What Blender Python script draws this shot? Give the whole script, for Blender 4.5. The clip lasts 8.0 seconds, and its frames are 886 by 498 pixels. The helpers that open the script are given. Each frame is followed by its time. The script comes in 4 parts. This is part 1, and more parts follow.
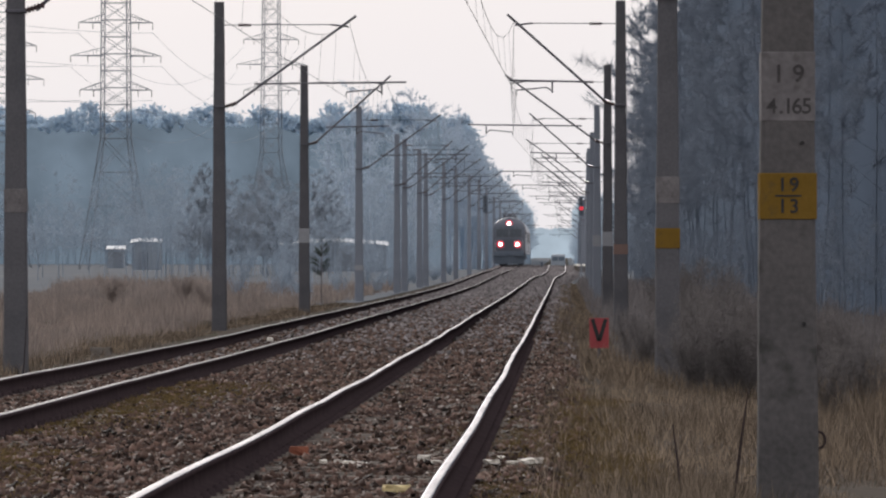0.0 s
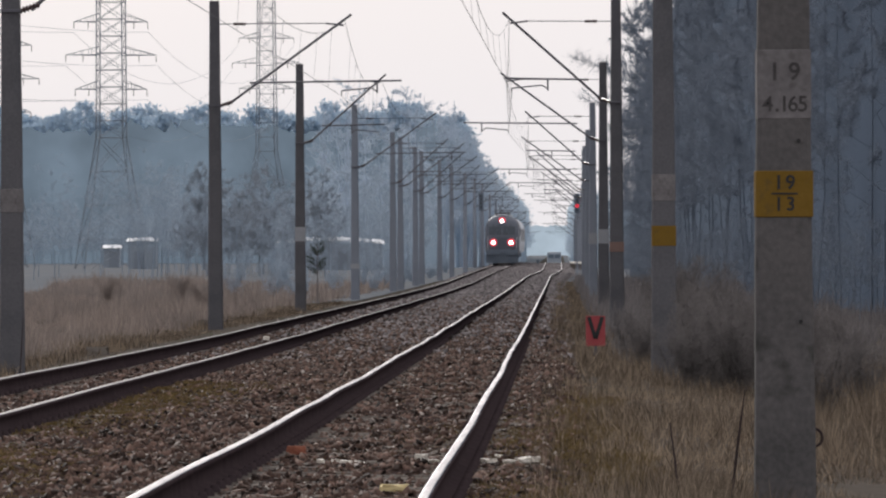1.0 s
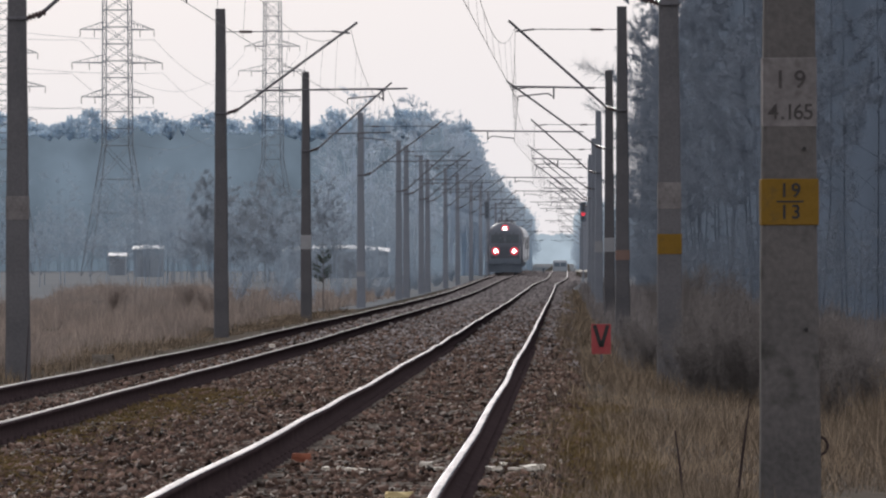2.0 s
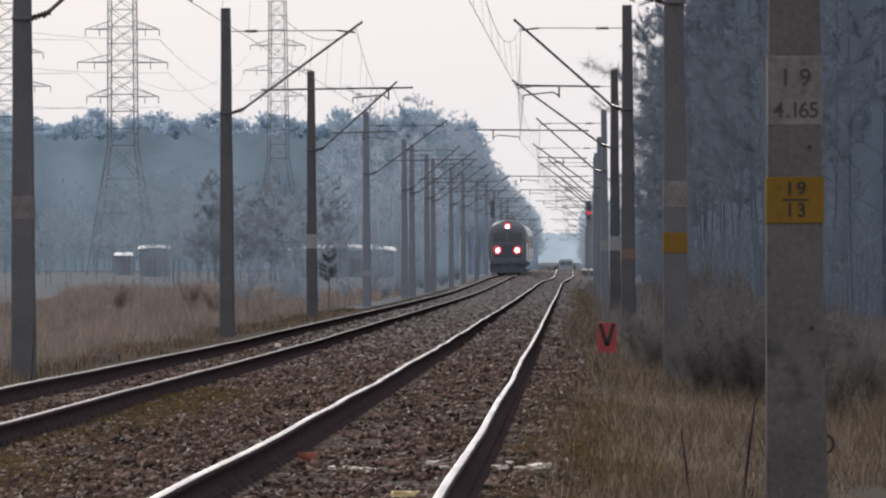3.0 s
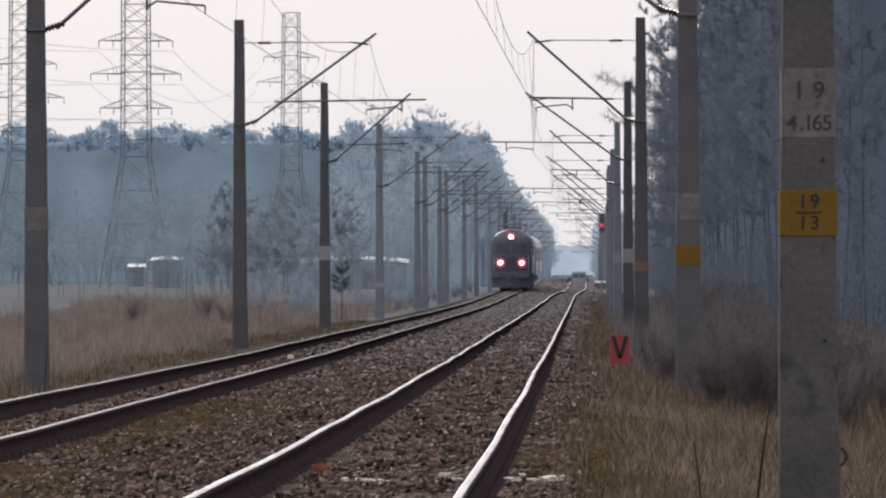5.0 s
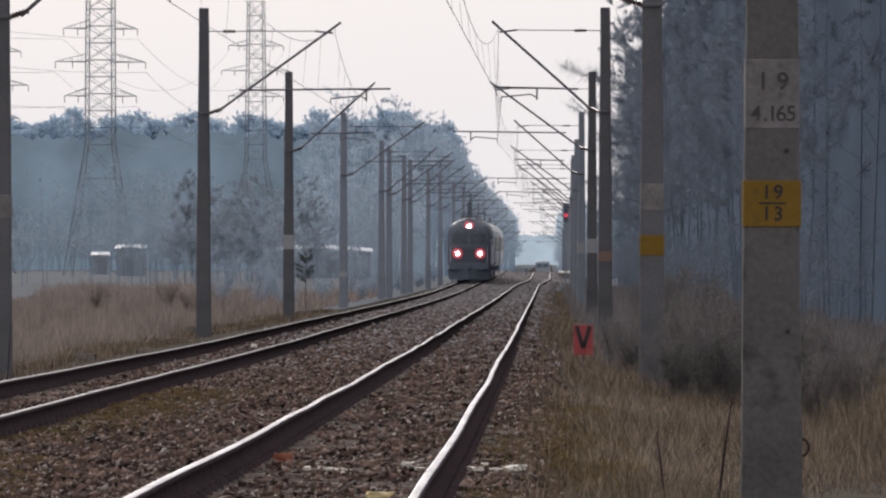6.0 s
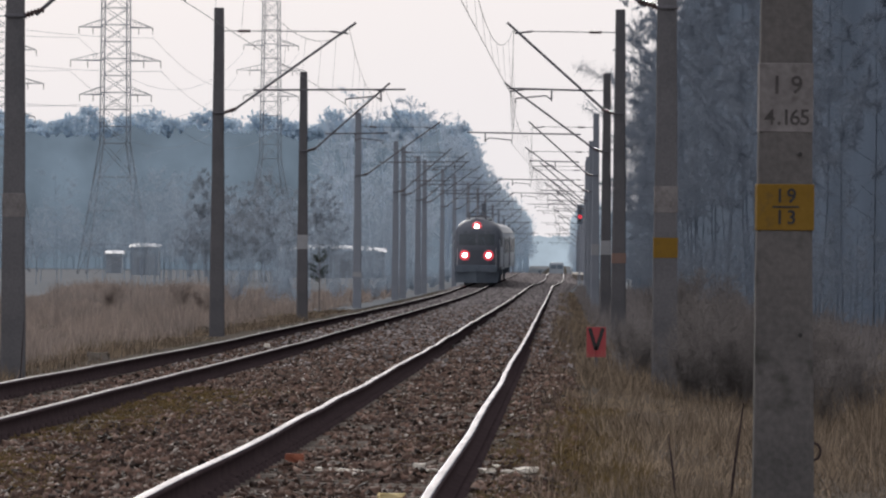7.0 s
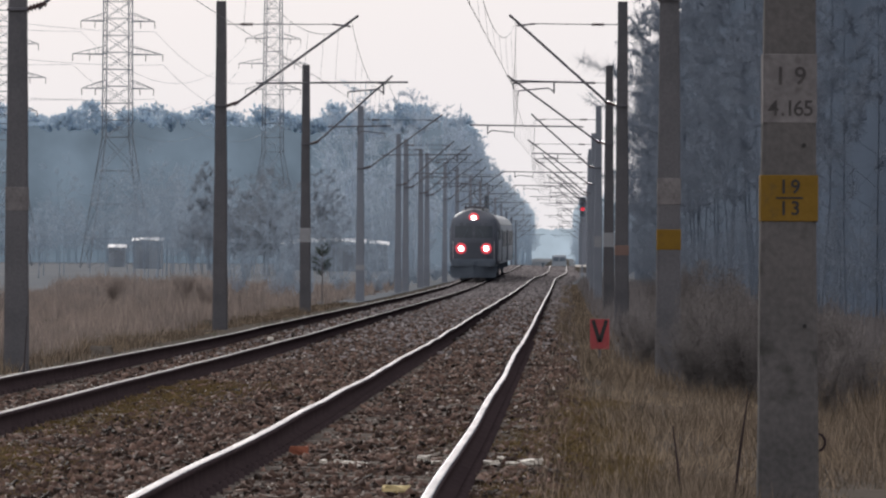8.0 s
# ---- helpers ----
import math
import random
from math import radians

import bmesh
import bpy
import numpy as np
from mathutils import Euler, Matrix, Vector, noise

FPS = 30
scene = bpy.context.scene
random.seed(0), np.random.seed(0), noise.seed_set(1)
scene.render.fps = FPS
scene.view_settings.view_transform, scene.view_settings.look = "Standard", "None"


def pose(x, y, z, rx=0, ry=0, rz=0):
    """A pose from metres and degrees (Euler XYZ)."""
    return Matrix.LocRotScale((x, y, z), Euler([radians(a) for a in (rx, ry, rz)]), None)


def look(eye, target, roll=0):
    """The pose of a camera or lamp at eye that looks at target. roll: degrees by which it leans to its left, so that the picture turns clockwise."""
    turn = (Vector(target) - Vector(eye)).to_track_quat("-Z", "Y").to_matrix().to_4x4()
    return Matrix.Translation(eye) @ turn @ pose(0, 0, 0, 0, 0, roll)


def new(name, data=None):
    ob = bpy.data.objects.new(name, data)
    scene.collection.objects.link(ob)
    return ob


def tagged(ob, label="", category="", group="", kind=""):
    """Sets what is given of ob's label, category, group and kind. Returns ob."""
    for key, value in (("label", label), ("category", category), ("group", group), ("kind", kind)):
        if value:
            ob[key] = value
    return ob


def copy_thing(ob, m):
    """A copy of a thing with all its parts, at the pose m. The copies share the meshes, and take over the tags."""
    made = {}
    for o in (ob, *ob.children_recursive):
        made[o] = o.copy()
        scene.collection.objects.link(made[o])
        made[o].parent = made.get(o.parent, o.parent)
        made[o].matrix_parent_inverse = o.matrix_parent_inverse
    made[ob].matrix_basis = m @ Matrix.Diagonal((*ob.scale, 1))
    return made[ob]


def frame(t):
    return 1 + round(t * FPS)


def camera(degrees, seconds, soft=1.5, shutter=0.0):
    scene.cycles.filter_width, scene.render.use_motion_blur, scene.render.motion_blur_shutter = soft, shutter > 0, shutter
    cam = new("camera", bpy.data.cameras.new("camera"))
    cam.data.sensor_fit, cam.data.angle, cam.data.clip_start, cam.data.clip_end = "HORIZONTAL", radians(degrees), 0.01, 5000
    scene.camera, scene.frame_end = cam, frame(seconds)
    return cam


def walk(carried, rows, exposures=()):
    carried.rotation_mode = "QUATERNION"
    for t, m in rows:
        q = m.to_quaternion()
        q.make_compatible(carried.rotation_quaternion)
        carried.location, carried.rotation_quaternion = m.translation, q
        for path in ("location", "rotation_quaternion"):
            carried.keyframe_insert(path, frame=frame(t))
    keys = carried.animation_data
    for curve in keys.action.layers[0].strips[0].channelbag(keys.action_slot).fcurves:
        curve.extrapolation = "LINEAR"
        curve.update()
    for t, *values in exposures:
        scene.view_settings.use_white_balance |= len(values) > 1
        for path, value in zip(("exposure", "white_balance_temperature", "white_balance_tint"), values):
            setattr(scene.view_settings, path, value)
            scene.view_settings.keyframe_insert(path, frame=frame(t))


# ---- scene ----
cam = camera(8.5, 8.0, soft=2.2)
walk(cam, [
    (0.00, look((0.0000, 0, 1.2200), (0.0000, 100, 1.2105), 0.000)),
    (0.50, look((-0.0011, 0, 1.2245), (-0.0460, 100, 1.2581), -0.182)),
    (1.00, look((-0.0039, 0, 1.2272), (0.0649, 100, 1.1827), -0.214)),
    (1.50, look((-0.0004, 0, 1.2225), (0.0627, 100, 1.2140), -0.123)),
    (1.70, look((-0.0006, 0, 1.2230), (0.0000, 100, 1.3080), -0.12)),
    (2.80, look((0.0000, 0, 1.2230), (-0.0850, 100, 1.3225), -0.21)),
    (3.00, look((0.0002, 0, 1.2227), (-0.1255, 100, 1.3001), -0.251)),
    (3.50, look((-0.0010, 0, 1.2233), (-0.1517, 100, 1.2609), -0.156)),
    (4.00, look((-0.0015, 0, 1.2181), (-0.1781, 100, 1.2284), -0.202)),
    (4.50, look((-0.0010, 0, 1.2240), (-0.2528, 100, 1.3068), -0.202)),
    (4.70, look((-0.0018, 0, 1.2226), (-0.3918, 100, 1.5038), -0.127)),
    (5.80, look((0.0023, 0, 1.2244), (0.2025, 100, 1.4377), -0.037)),
    (6.00, look((0.0021, 0, 1.2215), (0.2632, 100, 1.3233), 0.101)),
    (6.50, look((0.0009, 0, 1.2253), (0.1301, 100, 1.4756), -0.272)),
    (7.00, look((0.0100, 0, 1.2280), (0.0350, 100, 1.3400), 0.450)),
    (7.50, look((-0.0019, 0, 1.2240), (-0.0029, 100, 1.2716), -0.003)),
    (8.00, look((0.0008, 0, 1.2227), (-0.0168, 100, 1.2146), 0.277)),
])

# ---- sky and sun: bright hazy winter sky, low sun ahead of the camera ----
SUN_ELEV, SUN_AZ = radians(24), radians(-14)
world = bpy.data.worlds.new("world")
scene.world = world
world.use_nodes = True
wn, wl = world.node_tree.nodes, world.node_tree.links
wn.clear()
sky = wn.new("ShaderNodeTexSky")
sky.sky_type, sky.sun_disc = "NISHITA", False
sky.sun_elevation, sky.sun_rotation = SUN_ELEV, SUN_AZ
sky.dust_density, sky.air_density = 6.0, 1.0
bg = wn.new("ShaderNodeBackground")
bg.inputs[1].default_value = 0.12
veil = wn.new("ShaderNodeMix")
veil.data_type = "RGBA"
veil.inputs[0].default_value = 0.94
veil.inputs[7].default_value = (7.35, 7.1, 7.35, 1)
wl.new(sky.outputs[0], veil.inputs[6])
wl.new(veil.outputs[2], bg.inputs[0])
wl.new(bg.outputs[0], wn.new("ShaderNodeOutputWorld").inputs[0])
sun_data = bpy.data.lights.new("sun", "SUN")
sun_data.energy, sun_data.angle, sun_data.color = 1.5, radians(10), (1.0, 0.97, 0.93)
sun = new("sun", sun_data)
sun.matrix_world = look((math.sin(SUN_AZ) * 50, math.cos(SUN_AZ) * 50, math.tan(SUN_ELEV) * 50), (0, 0, 0))


# ---- materials ----
def material(name, a, b, scale=3.0, rough=0.85, metal=0.0, fine=40.0, bump=0.3, c=None, island=0.0, rand=0.0, depth=0.01, spec=0.3):
    """Two tones a and b mixed by a large and a fine noise, with relief; c: stains of a third tone."""
    m = bpy.data.materials.new(name)
    m.use_nodes = True
    n, l = m.node_tree.nodes, m.node_tree.links
    p = n["Principled BSDF"]
    p.inputs["Roughness"].default_value = rough
    p.inputs["Metallic"].default_value = metal
    p.inputs["Specular IOR Level"].default_value = spec
    co = n.new("ShaderNodeTexCoord")

    def tex(s, detail):
        t = n.new("ShaderNodeTexNoise")
        t.inputs["Scale"].default_value, t.inputs["Detail"].default_value = s, detail
        l.new(co.outputs["Object"], t.inputs["Vector"])
        return t.outputs["Fac"]

    def ramp(src, lo, hi):
        r = n.new("ShaderNodeMapRange")
        r.inputs[1].default_value, r.inputs[2].default_value = lo, hi
        l.new(src, r.inputs[0])
        return r.outputs[0]

    def mix(f, ca, cb):
        x = n.new("ShaderNodeMix")
        x.data_type = "RGBA"
        for src, i in ((f, 0), (ca, 6), (cb, 7)):
            if isinstance(src, tuple):
                x.inputs[i].default_value = (*src, 1)
            elif isinstance(src, float):
                x.inputs[i].default_value = src
            else:
                l.new(src, x.inputs[i])
        return x.outputs[2]

    big, small = tex(scale, 3), tex(fine, 4)
    half = n.new("ShaderNodeMath")
    half.operation = "MULTIPLY_ADD"
    half.inputs[1].default_value = 0.5
    l.new(ramp(big, 0.35, 0.65), half.inputs[0])
    h2 = n.new("ShaderNodeMath")
    h2.operation = "MULTIPLY"
    h2.inputs[1].default_value = 0.5
    l.new(ramp(small, 0.3, 0.7), h2.inputs[0])
    l.new(h2.outputs[0], half.inputs[2])
    col = mix(half.outputs[0], a, b)
    if c:
        col = mix(ramp(tex(scale * 2.3, 5), 0.58, 0.7), col, c)
    if island or rand:
        if island:
            src = n.new("ShaderNodeNewGeometry").outputs["Random Per Island"]
        else:
            src = n.new("ShaderNodeObjectInfo").outputs["Random"]
        hsv = n.new("ShaderNodeHueSaturation")
        r = n.new("ShaderNodeMapRange")
        k = island or rand
        r.inputs[3].default_value, r.inputs[4].default_value = 1 - k, 1 + k
        l.new(src, r.inputs[0])
        l.new(r.outputs[0], hsv.inputs["Value"])
        l.new(col, hsv.inputs["Color"])
        col = hsv.outputs["Color"]
    l.new(col, p.inputs["Base Color"])
    if bump:
        bp = n.new("ShaderNodeBump")
        bp.inputs["Strength"].default_value, bp.inputs["Distance"].default_value = bump, depth
        l.new(small, bp.inputs["Height"])
        l.new(bp.outputs[0], p.inputs["Normal"])
    return m


def glow(name, color, strength):
    m = bpy.data.materials.new(name)
    m.use_nodes = True
    p = m.node_tree.nodes["Principled BSDF"]
    p.inputs["Base Color"].default_value = (*color, 1)
    p.inputs["Emission Color"].default_value = (*color, 1)
    p.inputs["Emission Strength"].default_value = strength
    return m


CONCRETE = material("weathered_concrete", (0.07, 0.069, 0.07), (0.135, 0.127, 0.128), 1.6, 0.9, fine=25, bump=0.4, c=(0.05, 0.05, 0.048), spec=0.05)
# The same concrete with haze painted in, for middle and far posts.
CONCRETE_HAZE_MID = material("mid_haze_concrete", (0.088, 0.089, 0.097), (0.136, 0.134, 0.146), 1.4, 0.9, fine=25, bump=0.4, spec=0.05)
CONCRETE_HAZE_FAR = material("far_haze_concrete", (0.2, 0.222, 0.262), (0.25, 0.272, 0.312), 1.2, 0.9, fine=25, bump=0.4, spec=0.05)
# Far ballast: the haze over it is put into this paler base colour.
STONE_HAZED = material("hazed_ballast_stone", (0.165, 0.152, 0.153), (0.26, 0.236, 0.234), 2.0, 0.8, fine=40, bump=0.2, island=0.5, spec=0.0)
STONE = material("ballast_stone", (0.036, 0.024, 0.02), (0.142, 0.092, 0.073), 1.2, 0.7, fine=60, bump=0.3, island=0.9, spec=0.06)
BED = material("ballast_bed", (0.032, 0.023, 0.022), (0.075, 0.055, 0.05), 1.5, 0.9, fine=14, bump=1.0, c=(0.07, 0.06, 0.03), depth=0.05, spec=0.0)
EARTH = material("dry_ground", (0.075, 0.066, 0.058), (0.125, 0.11, 0.095), 0.15, 0.95, fine=3.0, bump=1.0, c=(0.075, 0.075, 0.05), depth=0.05, spec=0.0)
RAIL_TOP = material("polished_rail_head", (0.85, 0.83, 0.85), (0.26, 0.26, 0.3), 0.5, 0.22, 1.0, fine=30, bump=0.02)
RAIL_DULL = material("dull_rail_head", (0.27, 0.255, 0.265), (0.15, 0.14, 0.145), 1.5, 0.45, 0.5, fine=30, bump=0.03)
RAIL_RUST = material("rusty_rail_side", (0.034, 0.026, 0.029), (0.062, 0.046, 0.048), 4.0, 0.9, 0.0, fine=50, bump=0.3, spec=0.0)
SLEEPER = material("concrete_sleeper", (0.12, 0.105, 0.095), (0.2, 0.18, 0.16), 3.0, 0.9, fine=30, rand=0.3, spec=0.0)


def leafy(name, a, b, scale=0.5, island=0.35, through_light=0.45):
    """Matt plant matter that lets some light through."""
    m = material(name, a, b, scale, 0.9, fine=scale * 12, bump=0, island=island, spec=0.0)
    n, l = m.node_tree.nodes, m.node_tree.links
    p = n["Principled BSDF"]
    tr, mx = n.new("ShaderNodeBsdfTranslucent"), n.new("ShaderNodeMixShader")
    l.new(p.inputs["Base Color"].links[0].from_socket, tr.inputs[0])
    mx.inputs[0].default_value = through_light
    l.new(p.outputs[0], mx.inputs[1])
    l.new(tr.outputs[0], mx.inputs[2])
    l.new(mx.outputs[0], n["Material Output"].inputs[0])
    return m


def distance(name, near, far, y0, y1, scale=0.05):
    """Far haze painted as glow: two tones from y0 to y1 with soft clouding."""
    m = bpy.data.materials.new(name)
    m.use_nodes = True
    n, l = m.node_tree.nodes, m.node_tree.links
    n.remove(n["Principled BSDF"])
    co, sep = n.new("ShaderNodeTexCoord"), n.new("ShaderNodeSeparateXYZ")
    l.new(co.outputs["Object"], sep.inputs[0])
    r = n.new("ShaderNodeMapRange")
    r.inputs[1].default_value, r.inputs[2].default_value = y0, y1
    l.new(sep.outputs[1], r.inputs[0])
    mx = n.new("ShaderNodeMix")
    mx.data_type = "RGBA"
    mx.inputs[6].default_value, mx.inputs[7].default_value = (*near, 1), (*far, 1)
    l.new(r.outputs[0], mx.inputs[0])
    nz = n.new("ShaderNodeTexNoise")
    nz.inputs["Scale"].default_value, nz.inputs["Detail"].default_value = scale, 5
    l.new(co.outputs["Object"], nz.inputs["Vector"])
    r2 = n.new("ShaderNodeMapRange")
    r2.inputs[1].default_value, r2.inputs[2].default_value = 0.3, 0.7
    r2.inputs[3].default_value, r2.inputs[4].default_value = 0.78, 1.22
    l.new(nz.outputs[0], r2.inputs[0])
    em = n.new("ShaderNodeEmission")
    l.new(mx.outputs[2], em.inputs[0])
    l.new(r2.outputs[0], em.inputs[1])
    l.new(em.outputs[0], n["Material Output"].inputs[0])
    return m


DRY_GRASS = leafy("dry_grass", (0.064, 0.054, 0.046), (0.245, 0.192, 0.142), 0.3, 0.8)
# Reeds lightened and made bluer for the haze over the ditch.
REED = leafy("dry_reed", (0.15, 0.134, 0.132), (0.34, 0.28, 0.245), 0.12, 0.35)
MOSS = leafy("mossy_turf", (0.085, 0.064, 0.032), (0.15, 0.108, 0.048), 1.0, 0.4)
BRUSH = leafy("bare_brush", (0.145, 0.138, 0.146), (0.205, 0.188, 0.188), 0.4, 0.25)
# WOOD_RIGHT to ALDER: base colours hold the blue-grey haze of each distance.
WOOD_RIGHT = leafy("dark_hazed_wood", (0.17, 0.2, 0.25), (0.21, 0.24, 0.29), 0.05, 0.12)
WOOD_LEFT = leafy("hazed_pine_needles", (0.42, 0.53, 0.63), (0.48, 0.59, 0.69), 0.03, 0.1)
WOOD_LINE = leafy("hazed_line_wood_twigs", (0.45, 0.53, 0.62), (0.52, 0.6, 0.69), 0.03, 0.1)
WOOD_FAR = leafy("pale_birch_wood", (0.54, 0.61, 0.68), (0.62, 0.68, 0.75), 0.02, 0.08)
SCRUB = leafy("hazed_scrub", (0.28, 0.345, 0.42), (0.35, 0.41, 0.48), 0.1, 0.15)
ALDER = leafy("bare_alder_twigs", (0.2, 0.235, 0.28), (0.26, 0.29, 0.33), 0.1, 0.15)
DARK_BRUSH = leafy("dark_leafless_brush", (0.118, 0.112, 0.114), (0.175, 0.16, 0.158), 0.5, 0.25)
# Far grass with the haze mixed into its pale blue-grey colour.
FIELD = material("hazed_meadow", (0.15, 0.163, 0.178), (0.19, 0.2, 0.21), 0.03, 0.95, fine=0.6, bump=0, c=(0.215, 0.215, 0.21), spec=0.0)
# Emission tones of the woods as seen through haze, paler farther off.
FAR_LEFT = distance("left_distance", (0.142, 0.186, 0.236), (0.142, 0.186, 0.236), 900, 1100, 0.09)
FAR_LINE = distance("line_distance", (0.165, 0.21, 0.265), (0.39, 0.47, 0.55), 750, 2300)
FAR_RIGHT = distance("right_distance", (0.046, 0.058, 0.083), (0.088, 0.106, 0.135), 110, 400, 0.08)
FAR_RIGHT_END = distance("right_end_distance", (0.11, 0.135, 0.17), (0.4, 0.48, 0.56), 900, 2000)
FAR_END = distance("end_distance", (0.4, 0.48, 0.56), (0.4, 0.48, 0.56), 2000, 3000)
STEEL = material("galvanised_steel", (0.09, 0.09, 0.105), (0.15, 0.15, 0.17), 2.0, 0.6, 0.3, fine=20, bump=0.1)
LATTICE = material("painted_lattice_steel", (0.14, 0.16, 0.19), (0.18, 0.2, 0.23), 1.0, 0.7, 0.1, fine=5, bump=0)
WIRE = material("copper_wire", (0.1, 0.1, 0.115), (0.14, 0.14, 0.15), 1.0, 0.6, 0.4, fine=9, bump=0)
INSULATOR = material("brown_porcelain", (0.05, 0.035, 0.035), (0.08, 0.05, 0.05), 6.0, 0.3, fine=30, bump=0)
YELLOW = material("yellow_paint", (0.155, 0.095, 0.02), (0.195, 0.118, 0.028), 5.0, 0.7, fine=40, bump=0.1, c=(0.13, 0.085, 0.03), spec=0.02)
WHITE = material("worn_white_paint", (0.12, 0.113, 0.117), (0.21, 0.2, 0.205), 4.0, 0.9, fine=22, bump=0.1, spec=0.1, c=(0.11, 0.105, 0.105))
# White paint lightened to stay paler than the haze-toned far posts.
WHITE_BAND = material("white_band_paint", (0.27, 0.28, 0.3), (0.36, 0.37, 0.39), 4.0, 0.9, fine=22, bump=0.1, spec=0.1)
FADED = material("faded_black_paint", (0.05, 0.048, 0.05), (0.09, 0.085, 0.085), 9.0, 0.9, fine=60, bump=0, spec=0.02)
BLACK = material("black_paint", (0.02, 0.02, 0.022), (0.035, 0.035, 0.035), 5.0, 0.7, fine=30, bump=0)
ORANGE = material("faded_orange_paint", (0.18, 0.12, 0.105), (0.22, 0.145, 0.125), 5.0, 0.8, fine=30, bump=0)
RED = material("red_sign_paint", (0.27, 0.04, 0.05), (0.33, 0.06, 0.065), 4.0, 0.5, fine=30, bump=0)
# Loco body and underframe colours are lightened towards blue for haze.
LOCO = material("hazed_blue_loco_paint", (0.098, 0.112, 0.14), (0.125, 0.138, 0.168), 0.8, 0.5, fine=8, bump=0)
LOCO_FRONT = material("near_black_front_paint", (0.075, 0.086, 0.108), (0.095, 0.106, 0.13), 0.8, 0.5, fine=8, bump=0)
LOCO_LOW = material("hazed_underframe", (0.105, 0.13, 0.165), (0.14, 0.168, 0.205), 1.0, 0.8, fine=8, bump=0)
COACH = material("grey_coach_paint", (0.5, 0.53, 0.57), (0.58, 0.61, 0.65), 0.5, 0.5, fine=8, bump=0)
ROOF = material("light_grey_roof", (0.42, 0.45, 0.48), (0.5, 0.53, 0.56), 0.7, 0.45, fine=8, bump=0)
GLASS = material("dark_window_glass", (0.06, 0.07, 0.085), (0.075, 0.09, 0.105), 1.0, 0.3, fine=5, bump=0, spec=0.2)
LAMP = glow("headlight_lens", (1.0, 0.84, 0.82), 8.0)
# Red glare round the lamps, added as a glowing disc.
LAMP_HALO = glow("headlight_red_halo", (0.9, 0.09, 0.12), 0.5)
SIGNAL_RED = glow("red_signal_lens", (1.0, 0.05, 0.08), 0.55)
# Walls and doors are coloured to sink into the haze around them.
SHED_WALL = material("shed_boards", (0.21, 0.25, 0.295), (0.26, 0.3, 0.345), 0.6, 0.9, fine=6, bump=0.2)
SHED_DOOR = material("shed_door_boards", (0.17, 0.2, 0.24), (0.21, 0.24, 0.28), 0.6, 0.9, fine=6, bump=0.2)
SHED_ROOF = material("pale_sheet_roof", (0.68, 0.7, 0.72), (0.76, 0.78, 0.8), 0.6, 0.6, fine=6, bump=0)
# Pale flecks of stone that also stand in for glints on the ballast.
PALE_STONE = material("pale_glint_chip", (0.22, 0.19, 0.17), (0.42, 0.38, 0.34), 6.0, 0.7, fine=40, bump=0.2, island=0.4)
LITTER = material("pale_litter", (0.62, 0.58, 0.52), (0.78, 0.74, 0.66), 8.0, 0.7, fine=40, bump=0.3)
STRAW = material("yellow_straw_board", (0.6, 0.48, 0.24), (0.72, 0.6, 0.33), 8.0, 0.8, fine=40, bump=0.3)
BRICK_RED = material("broken_red_brick", (0.26, 0.09, 0.06), (0.35, 0.13, 0.08), 8.0, 0.9, fine=40, bump=0.3)
PINE = material("young_pine_needles", (0.075, 0.095, 0.085), (0.1, 0.125, 0.11), 1.0, 0.8, fine=6, bump=0, island=0.3)


# ---- plan: a straight double line that drifts 2 cm to the right per metre ----
def smooth(table, v):
    xs, ys = zip(*table)
    if v <= xs[0]:
        return ys[0]
    for i in range(len(xs) - 1):
        if v <= xs[i + 1]:
            u = (v - xs[i]) / (xs[i + 1] - xs[i])
            d = [(ys[min(j + 1, len(xs) - 1)] - ys[max(j - 1, 0)]) / (xs[min(j + 1, len(xs) - 1)] - xs[max(j - 1, 0)]) for j in (i, i + 1)]
            h = xs[i + 1] - xs[i]
            return ((2 * u ** 3 - 3 * u * u + 1) * ys[i] + (u ** 3 - 2 * u * u + u) * h * d[0]
                    + (3 * u * u - 2 * u ** 3) * ys[i + 1] + (u ** 3 - u * u) * h * d[1])
    return ys[-1]


PROFILE = [(-60, 0.03), (28, 0.0), (46, -0.09), (77, -0.185), (104, -0.27), (140, -0.33), (244, -0.515), (352, -0.615),
           (440, -0.6), (500, -0.42), (531, -0.3), (560, -0.3), (650, -0.8), (800, -1.7), (1200, -3.6), (1600, -3.8), (5000, -4.0)]
SLANT, AXIS = 0.0205, -1.4
HEADING = -math.degrees(math.atan(SLANT))


def rail_z(s):
    return smooth(PROFILE, s)


def step(a, b, v):
    u = min(1.0, max(0.0, (v - a) / (b - a)))
    return u * u * (3 - 2 * u)


def left_fit(s):
    """Height offset that fits the left track and train to the camera's view."""
    return smooth([(0, -0.02), (64, -0.05), (200, -0.09), (300, -0.1), (350, -0.03), (389, 0.07), (420, 0.18), (450, 0.16), (483, 0.11), (520, 0.05)], s)


def axis_x(s):
    """World x of the right track's axis; the line eases over to the right beyond 360 m."""
    return AXIS + SLANT * s + 0.7 * step(360, 470, s)


def place(s, l, h=0.0):
    """The point s metres along the line, l metres to the right of the right track's axis, h over rail level."""
    side = step(1.2, 3.0, -l)
    ease = 0.55 * step(350, 530, s) - 0.7 * step(360, 470, s) + 0.15 * math.exp(-((s - 430) / 45) ** 2)
    return Vector((axis_x(s) + l + ease * side, s, rail_z(s) + left_fit(s) * side + h))


